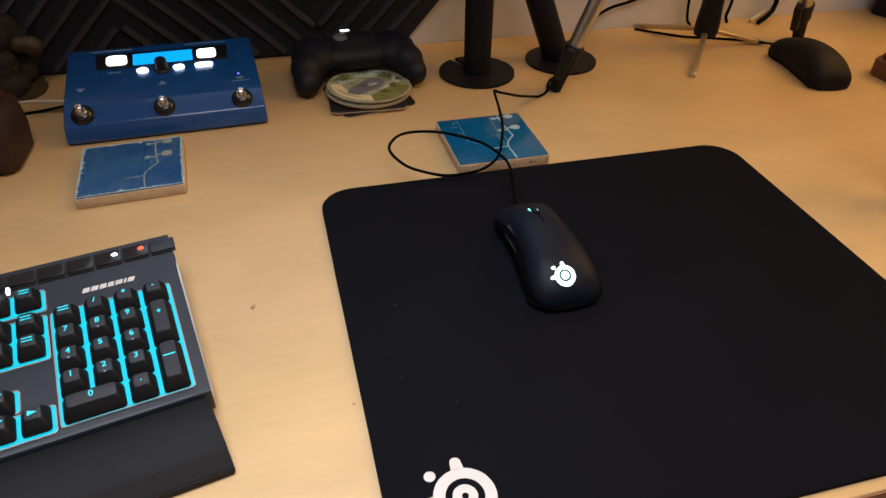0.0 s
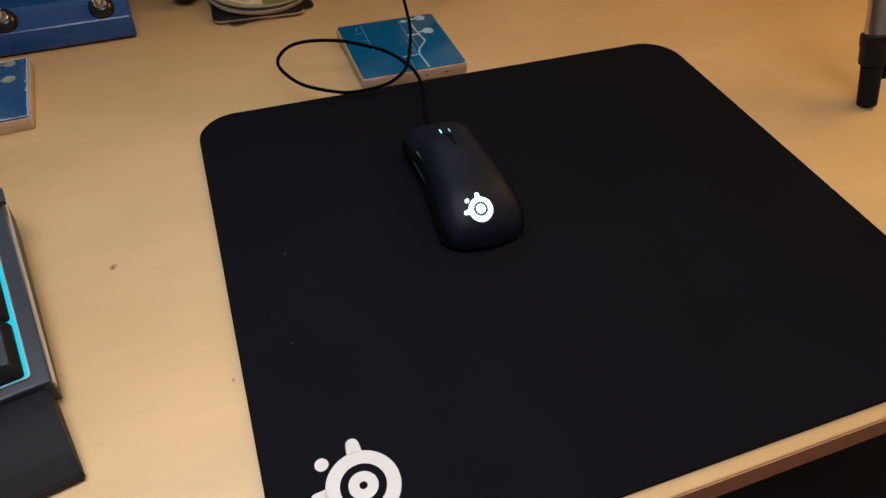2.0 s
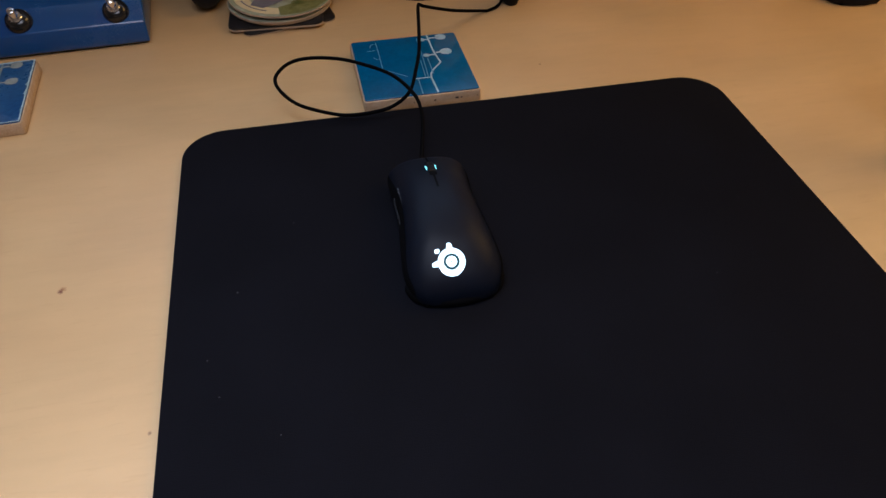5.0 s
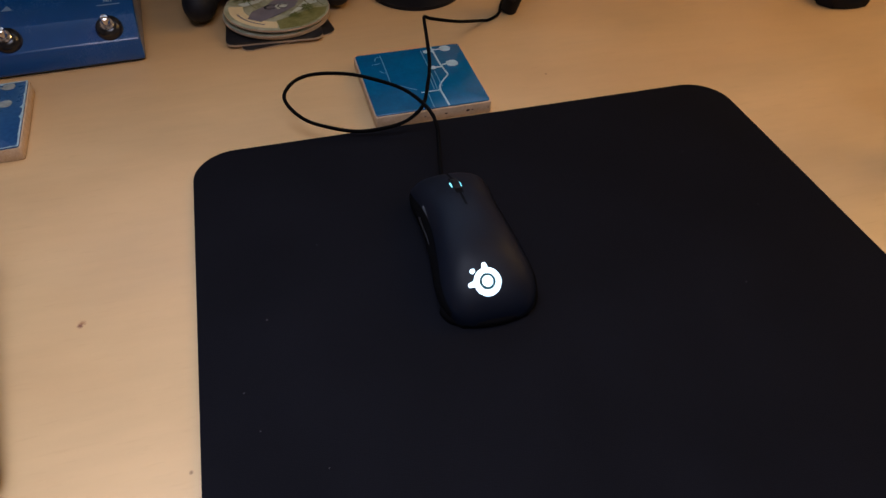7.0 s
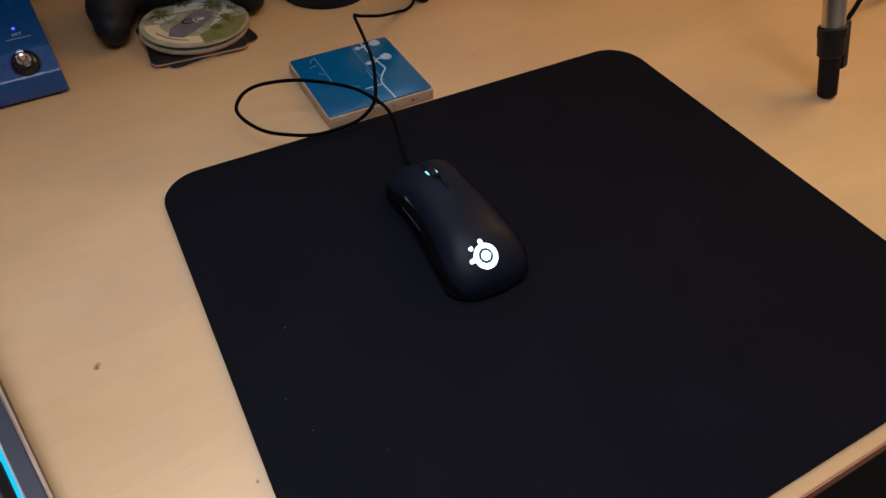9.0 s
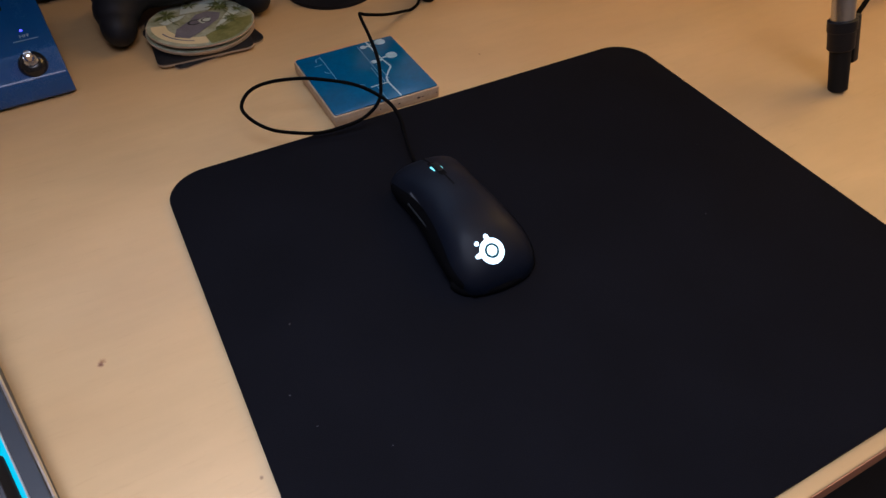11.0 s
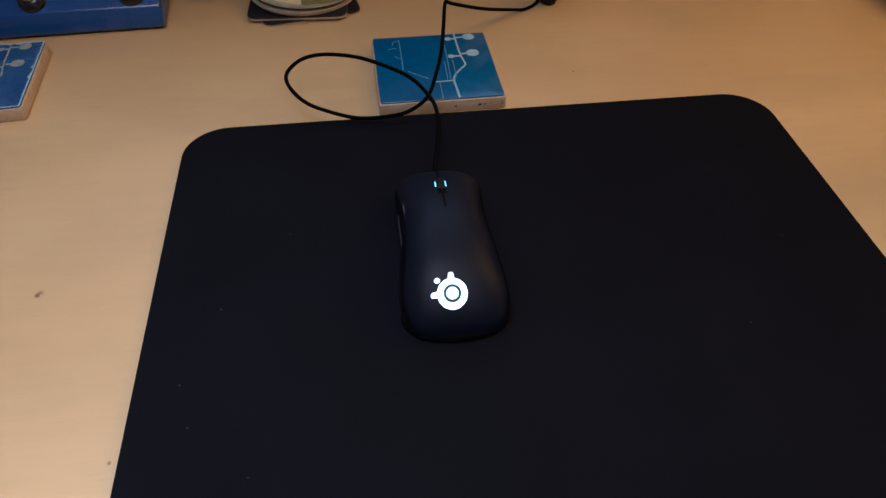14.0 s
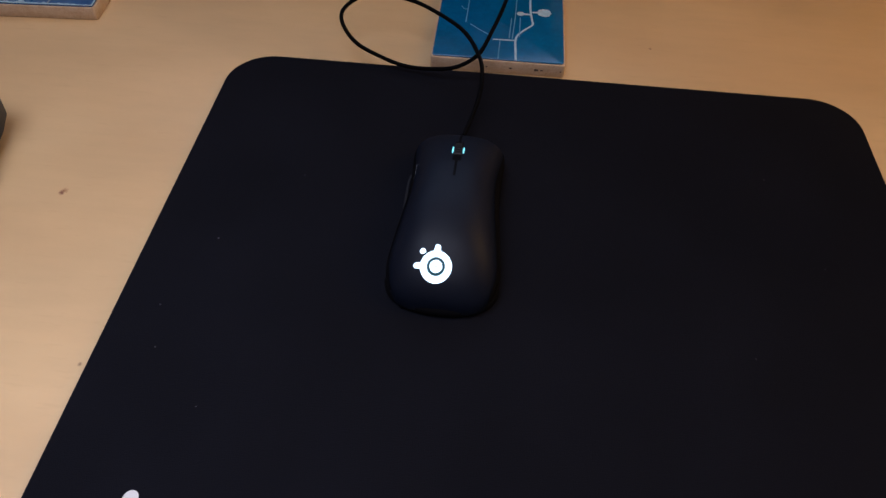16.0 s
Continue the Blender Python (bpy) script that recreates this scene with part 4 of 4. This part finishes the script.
for x, mt, lb in ((-0.0215, G_RED, "small red lamp"), (-0.0407, G_WHITE, "small white lamp")):
    bm = bmesh.new()
    slab(bm, circle(0, 0, 0.0022, 20, 0.0016), 0.0, 0.0010, 0.0003)
    part("deck_glow", bm, mt, kb, lb, pose(x, MY + 0.001, deck_z(MY) + 0.0018, TILT_K, 0, 0))
# white gleam in the gap between two keys, stood up as a glowing bar
bm = bmesh.new()
box(bm, (0, 0, 0.0090), (0.0022, 0.0056, 0.003), 0.0006)
part("deck_glow", bm, G_WHITE, kb, "glowing bar for the white gleam between two keys", pose(-0.1114, 0.1815, deck_z(0.1815) + 0.0004, TILT_K, 0, 0))
bm = bmesh.new()
bx = -0.0662
for w in (0.0048, 0.0048, 0.0046, 0.0042, 0.0050, 0.0016, 0.0046):
    flat(bm, [(bx + 0.0008, 0.0022), (bx + w + 0.0008, 0.0022), (bx + w - 0.0006, -0.0022), (bx - 0.0006, -0.0022)])
    bx += w + 0.0010
part("maker_bars", bm, M_PRINT, kb, "pale bars of a maker's mark", pose(0, ROW[4] + 0.0250, deck_z(ROW[4] + 0.0250) + 0.0005, TILT_K, 0, 0))

# ---------------------------------------------------------------- game controller
pad = thing("game_controller", "black wireless game controller with a small white light", "controller", pose(0.0790, 0.2640, 0.0, 0, 0, 2))
bm = bmesh.new()


def lump(c, r, rot=(0, 0, 0)):
    bmesh.ops.create_uvsphere(bm, u_segments=24, v_segments=16, radius=1.0, matrix=pose(*c, *rot) @ Matrix.Diagonal((*r, 1)))


lump((0, 0.012, 0.030), (0.062, 0.032, 0.019))
lump((0, 0.018, 0.036), (0.045, 0.026, 0.018))
for s in (1, -1):
    lump((s * 0.046, 0.010, 0.031), (0.028, 0.034, 0.021))
    lump((s * 0.056, -0.010, 0.026), (0.0205, 0.030, 0.021), (0, 0, s * 14))
    lump((s * 0.061, -0.030, 0.0185), (0.0155, 0.023, 0.0182), (0, 0, s * 10))
    lump((s * 0.046, 0.036, 0.034), (0.022, 0.012, 0.012))
bmesh.ops.scale(bm, vec=(1.09, 1.04, 1.0), verts=bm.verts)
fused(part("shell", bm, M_CONTROL, pad), 0.0020, 10)
bm = bmesh.new()
box(bm, (0.003, -0.0135, 0.0365), (0.052, 0.0014, 0.0012), 0.0004)
part("front_ridge", bm, M_KBODY, pad, "thin grey seam")
bm = bmesh.new()
lathe(bm, [(0.0092, 0.0), (0.0090, 0.0018), (0.0074, 0.0030), (0.003, 0.0034)], 28)
part("guide_button", bm, material("grey_button", (0.16, 0.16, 0.175), 0.3), pad, "grey round button", pose(-0.017, 0.010, 0.0520, 5, 0, 0))
bm = bmesh.new()
slab(bm, circle(0, 0, 0.0062, 24, 0.0030), 0.0, 0.0016, 0.0005)
part("status_light", bm, G_WHITE, pad, "glowing white lamp", pose(-0.007, 0.031, 0.0524, -14, 0, 0))
for x in (-0.030, 0.026):
    bm = bmesh.new()
    lathe(bm, [(0.0030, 0.0), (0.0028, 0.0016), (0.0014, 0.0020)], 16)
    part("small_button", bm, M_KBODY, pad, "", pose(x, 0.022, 0.0505))

# ---------------------------------------------------------------- coasters
sq = thing("square_coaster", "square black coaster with pale cork back under round coasters", "coaster", pose(0.0812, 0.2070, 0.0029, 0.3, -0.3, -3.2))
bm = bmesh.new()
slab(bm, round_rect(0.0915, 0.0915, 0.008, 6), 0.0, 0.0018, 0.0003)
part("cork_back", bm, M_CORK, sq)
bm = bmesh.new()
slab(bm, round_rect(0.0915, 0.0915, 0.008, 6), 0.0019, 0.0036, 0.0006)
part("face", bm, M_COAST_BLACK, sq, "black printed face")
low = thing("square_coaster", "lower square black coaster turned askew under the stack", "coaster", pose(0.0850, 0.2085, 0.0002, 0, 0, 11))
bm = bmesh.new()
slab(bm, round_rect(0.0915, 0.0915, 0.008, 6), 0.0, 0.0010, 0.0002)
part("cork_back", bm, M_CORK, low)
bm = bmesh.new()
slab(bm, round_rect(0.0915, 0.0915, 0.008, 6), 0.0011, 0.0026, 0.0005)
part("face", bm, M_COAST_BLACK, low, "black printed face")
CO = ((0.0862, 0.2110, 0.0060, 0.3, 0.2, 0), (0.0848, 0.2095, 0.0078, -0.3, 0.4, 0), (0.0866, 0.2105, 0.0114, -1.4, 2.0, 0))
for i, (x, y, z, rx, ry, rz) in enumerate(CO):
    top = i == 2
    c = thing("round_coaster", "round card coaster printed with palms, cream and grey shapes" if top else "plain pale edge of a round card coaster in a stack", "coaster", pose(x, y, z + 0.0012, rx, ry, 12 if top else rz), "stacked coasters")
    bm = bmesh.new()
    slab(bm, circle(0, 0, 0.0515, 64), 0.0004, 0.0018, 0.0003)
    part("disc", bm, M_CORK, c)
    bm = bmesh.new()
    flat(bm, circle(0, 0, 0.0508, 64), 0.00205)
    face = part("printed_face", bm, M_COAST_GREEN, c, "green and pale printed face")
    if not top:
        continue
    bm = bmesh.new()
    band(bm, 0.002, 0.001, 0.0345, 0.0485, 0.0024, None, 24, 160, 252)
    part("crescent", bm, M_COAST_CREAM, face, "cream printed crescent")
    bm = bmesh.new()
    band(bm, 0.002, 0.001, 0.0415, 0.0432, 0.0026, None, 18, 185, 235)
    part("caption_bar", bm, M_COAST_GREY, face)
    bm = bmesh.new()
    flat(bm, [(-0.034, -0.016), (-0.024, -0.027), (-0.006, -0.019), (0.016, -0.006), (0.024, 0.006), (0.014, 0.017), (0.002, 0.016), (-0.010, 0.006), (-0.026, -0.002)], 0.0027)
    part("figure_patch", bm, M_COAST_GREY, face, "plain grey printed shape")
    for qx, qy, qr in ((-0.006, 0.001, 0.0068), (0.006, -0.001, 0.0060)):
        bm = bmesh.new()
        band(bm, 0, 0, qr * 0.72, qr, 0.0029, None, 24, 20, 300)
        for v in bm.verts:
            v.co.x, v.co.y = qx + v.co.x, qy + v.co.y * 0.8
        part("figure_patch", bm, M_COAST_BLACK, face, "dark printed curve")
    bm = bmesh.new()
    flat(bm, [(-0.001, -0.006), (0.008, -0.004), (0.012, 0.002), (0.006, 0.005), (-0.002, 0.003)], 0.0028)
    part("figure_patch", bm, M_COAST_SKY, face, "plain pale printed shape")
    bm = bmesh.new()
    flat(bm, [(0.004, -0.022), (0.040, -0.004), (0.047, 0.008), (0.040, 0.014), (0.020, -0.006)], 0.0025)
    flat(bm, [(-0.010, 0.026), (0.008, 0.022), (0.022, 0.018), (0.036, 0.022), (0.034, 0.034), (0.020, 0.045), (0.002, 0.048)], 0.0025)
    part("sky_patch", bm, M_COAST_SKY, face, "pale printed patches")
    bm = bmesh.new()
    flat(bm, [(-0.012, -0.0485), (-0.010, -0.030), (0.004, -0.026), (0.018, -0.020), (0.034, -0.016), (0.046, -0.018), (0.038, -0.032), (0.024, -0.043), (0.008, -0.0493)], 0.00262)
    part("ground_patch", bm, M_COAST_GROUND, face, "olive printed foreground")
    for qx, qy, ql in ((0.030, 0.020, 0.030), (0.027, -0.012, 0.018), (-0.022, 0.030, 0.026), (0.042, 0.004, 0.018)):
        bm = bmesh.new()
        stroke(bm, [(qx, qy), (qx - 0.0010, qy - ql * 0.5), (qx + 0.0012, qy - ql)], 0.0009, 0.00295)
        part("trunk_print", bm, M_COAST_PALM, face)
    bm = bmesh.new()
    flat(bm, [(-0.030, 0.012), (-0.014, 0.016), (-0.006, 0.022), (-0.018, 0.024), (-0.034, 0.020)], 0.00255)
    part("sky_patch", bm, M_COAST_SKY, face, "pale printed patches")
    for px, py, s in ((0.030, 0.020, 0.015), (0.027, -0.012, 0.010), (-0.022, 0.030, 0.015), (0.006, 0.038, 0.010), (0.010, -0.026, 0.008), (0.042, 0.004, 0.008)):
        bm = bmesh.new()
        rg = random.Random(int(px * 1e4) + 7)
        for j in range(15):
            a = 2 * math.pi * j / 15 + rg.random() * 0.5
            l = s * (0.7 + 0.5 * rg.random())
            ex, ey = px + l * math.cos(a), py + l * math.sin(a)
            if math.hypot(ex, ey) > 0.050:
                continue
            nx, ny = -math.sin(a) * s * 0.085, math.cos(a) * s * 0.085
            mx, my = (px + ex) / 2, (py + ey) / 2 + s * 0.12
            flat(bm, [(px, py), (mx - nx, my - ny), (ex, ey), (mx + nx, my + ny)], 0.0031 + 1e-5 * j)
        part("palm_print", bm, M_COAST_PALM, face, "olive printed palm")


# ---------------------------------------------------------------- black stands behind the pad
def round_stand(name, c, r, foot, head, label, slot):
    s = thing(name, label, "stand", pose(c[0], c[1], 0.0002), "black stands")
    bm = bmesh.new()
    out = []
    for k in range(72):
        a = 360 * k / 72
        if slot is not None and abs((a - slot + 180) % 360 - 180) < 4:
            continue
        out.append((r * math.cos(radians(a)), r * math.sin(radians(a)), a))
    pts = [(x, y) for x, y, a in out]
    if slot is not None:
        i = max(range(len(out)), key=lambda q: out[q][2] if out[q][2] < slot else -1)
        d, n = (math.cos(radians(slot)), math.sin(radians(slot))), (-math.sin(radians(slot)), math.cos(radians(slot)))
        pts[i + 1:i + 1] = [(d[0] * r * 0.55 + n[0] * q, d[1] * r * 0.55 + n[1] * q) for q in (-0.0032, -0.0016, 0.0016, 0.0032)]
    slab(bm, pts, 0.0, 0.0035, 0.0006)
    part("base", bm, M_BLACKM, s, "round black base plate" + (" with a cable slot" if slot is not None else ""))
    bm = bmesh.new()
    rod(bm, foot, head, 0.0178, None, 40)
    part("pole", bm, M_BLACKM, s, "thick matte black tube")
    return s


round_stand("monitor_stand", (0.2365, 0.2475), 0.0500, (0.0, 0.0, 0.0035), (-0.002, 0.004, 0.42), "upright black stand with round slotted base", 116)
round_stand("monitor_stand", (0.3620, 0.2620), 0.0485, (-0.004, 0.006, 0.004), (-0.152, 0.010, 0.36), "leaning black tube on a thin round base", None)


# display out of view, added on the upright stand for cool light and sheen
mon = thing("monitor", "unseen slim black flat display added on the upright stand", "monitor", pose(0.2345, 0.224, 0.235, -4, 0, 0))
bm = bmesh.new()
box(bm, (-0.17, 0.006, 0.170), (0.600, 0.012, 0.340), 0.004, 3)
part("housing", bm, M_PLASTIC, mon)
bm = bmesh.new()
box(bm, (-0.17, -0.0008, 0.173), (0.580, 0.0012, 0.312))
part("screen", bm, glow("screen_light", (0.70, 0.84, 1.0), 1.6), mon, "softly glowing pale screen, out of view")
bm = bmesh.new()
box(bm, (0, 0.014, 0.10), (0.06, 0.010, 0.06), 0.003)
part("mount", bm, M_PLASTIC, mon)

# ---------------------------------------------------------------- tall tripod
FEET = [(0.318, 0.176), (0.5675, -0.1525), (0.747, 0.266)]
APEX = Vector((0.508, 0.080, 0.68))
tri = thing("tripod", "tall silver tripod with black clamps and rubber feet", "tripod", pose(APEX.x, APEX.y, 0))
for fx, fy in FEET:
    a = Vector((fx - APEX.x, fy - APEX.y, 0.0))
    b = Vector((0, 0, APEX.z))
    at = lambda t: a + (b - a) * t
    d = (b - a).normalized()
    bm = bmesh.new()
    rod(bm, a + d * 0.045, at(0.99), 0.0094, None, 32)
    leg = part("leg", bm, M_ALU, tri, "brushed silver tube")
    bm = bmesh.new()
    rod(bm, a + Vector((0, 0, 0.0004)) + d * 0.0, a + d * 0.046, 0.0082, 0.0088, 28, 0.001)
    part("foot", bm, M_RUBBER, leg, "black rubber foot")
    bm = bmesh.new()
    rod(bm, a + d * 0.038, a + d * 0.064, 0.0110, 0.0114, 28, 0.0012)
    rod(bm, a + d * 0.054, a + d * 0.0645, 0.0120, 0.0120, 28, 0.001)
    side = Vector((-d.y, d.x, 0))
    out = Vector((0.9, 0.1, 0)) if fy < 0 else Vector((-0.4, -0.5, 0)) if fx < 0.4 else Vector((-0.8, -0.3, 0))
    out.normalize()
    m = Matrix.Translation(a + d * 0.043 + out * 0.0160) @ d.to_track_quat("Z", "Y").to_matrix().to_4x4()
    box(bm, (0, 0, 0), (0.0105, 0.0105, 0.042), 0.002, 2, m)
    part("clamp", bm, M_PLASTIC, leg, "black clamp with lever")
bm = bmesh.new()
lathe(bm, [(0.02, 0.0), (0.032, 0.01), (0.032, 0.05), (0.02, 0.06)], 32, (0, 0, APEX.z - 0.03))
part("head", bm, M_PLASTIC, tri, "black tripod head")

# ---------------------------------------------------------------- small microphone stand
HUB = (0.583, 0.264)
mic = thing("microphone_stand", "small desk stand with black post on three flat metal legs", "stand", pose(HUB[0], HUB[1], 0))
for tx, ty in ((0.5155, 0.1750), (0.529, 0.361), (0.678, 0.260)):
    e = Vector((tx - HUB[0], ty - HUB[1], 0.0025))
    s = Vector((0, 0, 0.0270)) + e.normalized() * 0.006
    d = (e - s).normalized()
    n = d.cross(Vector((0, 0, 1))).normalized()
    u = n.cross(d)
    bm = bmesh.new()
    loft(bm, [[p + n * 0.0040 * q[0] + u * 0.0030 * q[1] for q in ((-1, -1), (1, -1), (1, 0.4), (0.6, 1), (-0.6, 1), (-1, 0.4))] for p in (s, e)])
    leg = part("leg", bm, M_GOLDM, mic, "flat satin metal leg")
    bm = bmesh.new()
    box(bm, (0, 0, 0), (0.0088, 0.011, 0.0068), 0.0014, 2, Matrix.Translation(e - d * 0.003 + u * 0.0006) @ Matrix((n, d, u)).transposed().to_4x4())
    part("foot_cap", bm, M_ALU, leg, "bright metal foot cap")
bm = bmesh.new()
lathe(bm, [(0.010, 0.018), (0.0155, 0.020), (0.0168, 0.026), (0.0168, 0.038), (0.0150, 0.056), (0.0138, 0.090), (0.0138, 0.30)], 36)
part("post", bm, M_BLACKM, mic, "black round post")

# ---------------------------------------------------------------- leather case and what lies beside it
case = thing("leather_case", "red-brown leather case with a raised lid", "case", pose(0.7715, -0.0125, 0.0002, 0, 0, 5))
bm = bmesh.new()
slab(bm, round_rect(0.220, 0.150, 0.012, 6, 0.110, 0.075), 0.0, 0.0225, 0.003, 3)
part("tray", bm, M_LEATHER_SIDE, case, "lighter brown lower tray")
bm = bmesh.new()
slab(bm, round_rect(0.210, 0.138, 0.008, 6, 0.112, 0.076), 0.0226, 0.0290, 0.002, 3)
part("rim", bm, M_LEATHER, case)
bm = bmesh.new()
rings = [[(x, y, z) for x, y in round_rect(w, h, 0.006, 5, 0.122, 0.080)] for w, h, z in ((0.180, 0.110, 0.0285), (0.178, 0.108, 0.0310), (0.160, 0.090, 0.0440), (0.154, 0.084, 0.0455))]
loft(bm, rings)
part("lid", bm, M_LEATHER, case, "glossy red-brown raised lid", angle=30)
bm = bmesh.new()
tube(bm, [(0.680, -0.075, 0.0026), (0.700, -0.067, 0.0098), (0.722, -0.058, 0.0190), (0.740, -0.054, 0.0190), (0.765, -0.052, 0.0098), (0.800, -0.050, 0.0030), (0.90, -0.05, 0.0030)], 0.0026, 12)
tagged(new("charging_cable", mesh_of("charging_cable", bm, M_CABLE, 80)), "stiff black cable bent up beside the leather case", "cable")
bm = bmesh.new()
spk = thing("loudspeaker", "black box at the back corner of the desk", "speaker", pose(0.985, 0.300, 0.0002, 0, 0, 28))
box(bm, (0.04, 0.0, 0.09), (0.13, 0.11, 0.18), 0.006, 3)
part("cabinet", bm, M_BLACKM, spk)
bm = bmesh.new()
slab(bm, circle(0, 0, 0.042, 40), 0.0, 0.003, 0.001)
part("driver", bm, M_RUBBER, spk, "round black driver", pose(0.04, -0.0552, 0.09, 90, 0, 0))

# ---------------------------------------------------------------- ornament and pouch at the other end
bm = bmesh.new()
orn = thing("ornament", "lumpy brown and olive carved ornament beside the pedal", "ornament", pose(-0.330, 0.312, 0))
rg = random.Random(11)
for k in range(16):
    a = rg.random() * 6.28
    lump((0.026 * math.cos(a) * rg.random(), 0.022 * math.sin(a), 0.014 + 0.0042 * k), (0.015 + 0.009 * rg.random(), 0.014 + 0.008 * rg.random(), 0.011 + 0.006 * rg.random()), (rg.random() * 40, rg.random() * 40, 0))
fused(part("carving", bm, M_STONE, orn, "mottled olive-brown body"), 0.0030, 2)
bm = bmesh.new()
lathe(bm, [(0.030, 0.0), (0.033, 0.004), (0.031, 0.011), (0.025, 0.014)], 40)
part("plinth", bm, M_STONE_PALE, orn, "brown round wooden foot")
bm = bmesh.new()
lump((0.034, -0.010, 0.060), (0.013, 0.011, 0.012))
lump((0.022, -0.014, 0.064), (0.012, 0.009, 0.010))
lump((-0.014, -0.018, 0.088), (0.016, 0.012, 0.013))
fused(part("pale_knob", bm, M_STONE_PALE, orn, "paler brown knobs"), 0.0025, 3)
bm = bmesh.new()
pouch = thing("leather_pouch", "dark red-brown leather block with rounded corners", "pouch", pose(-0.287, 0.104, 0.0002, 0, 0, -2))
rings = [[(x, y, z) for x, y in round_rect(w, h, 0.012, 6, -0.055, 0.036)] for w, h, z in ((0.098, 0.062, 0.0), (0.108, 0.072, 0.004), (0.112, 0.076, 0.030), (0.108, 0.072, 0.056), (0.098, 0.062, 0.062))]
loft(bm, rings)
part("body", bm, M_DARKLEATHER, pouch)
bm = bmesh.new()
box(bm, (-0.055, 0.036, 0.0635), (0.090, 0.056, 0.004), 0.0018, 2)
part("flap", bm, M_LEATHER, pouch)

# ---------------------------------------------------------------- cables against the wall
for pts, r, mt, lb in (
        ([(0.440, 0.345, 0.0030), (0.455, 0.356, 0.022), (0.480, 0.360, 0.034), (0.520, 0.360, 0.044), (0.60, 0.361, 0.075), (0.70, 0.361, 0.14)], 0.0022, M_CABLE, "black cable rising along the pale wall"),
        ([(0.612, 0.345, 0.0025), (0.612, 0.357, 0.010), (0.610, 0.361, 0.050), (0.604, 0.361, 0.20)], 0.0020, M_CABLE, "black cable hanging down the pale wall"),
        ([(0.676, 0.345, 0.0028), (0.681, 0.357, 0.010), (0.688, 0.361, 0.034), (0.700, 0.361, 0.20)], 0.0024, M_CABLE, "black cable hanging down the pale wall"),
        ([(0.715, 0.340, 0.0034), (0.738, 0.352, 0.008), (0.765, 0.359, 0.018), (0.790, 0.361, 0.040), (0.83, 0.361, 0.16)], 0.0030, M_WHITECABLE, "white cable curving up the pale wall"),
        ([(0.722, 0.330, 0.0040), (0.742, 0.338, 0.0110), (0.760, 0.350, 0.0190), (0.768, 0.357, 0.060)], 0.0036, M_CABLE, "thick black plug cable by the wall")):
    bm = bmesh.new()
    tube(bm, pts, r, 10)
    tagged(new("wall_cable", mesh_of("wall_cable", bm, mt, 80)), lb, "cable", "cables by the wall")
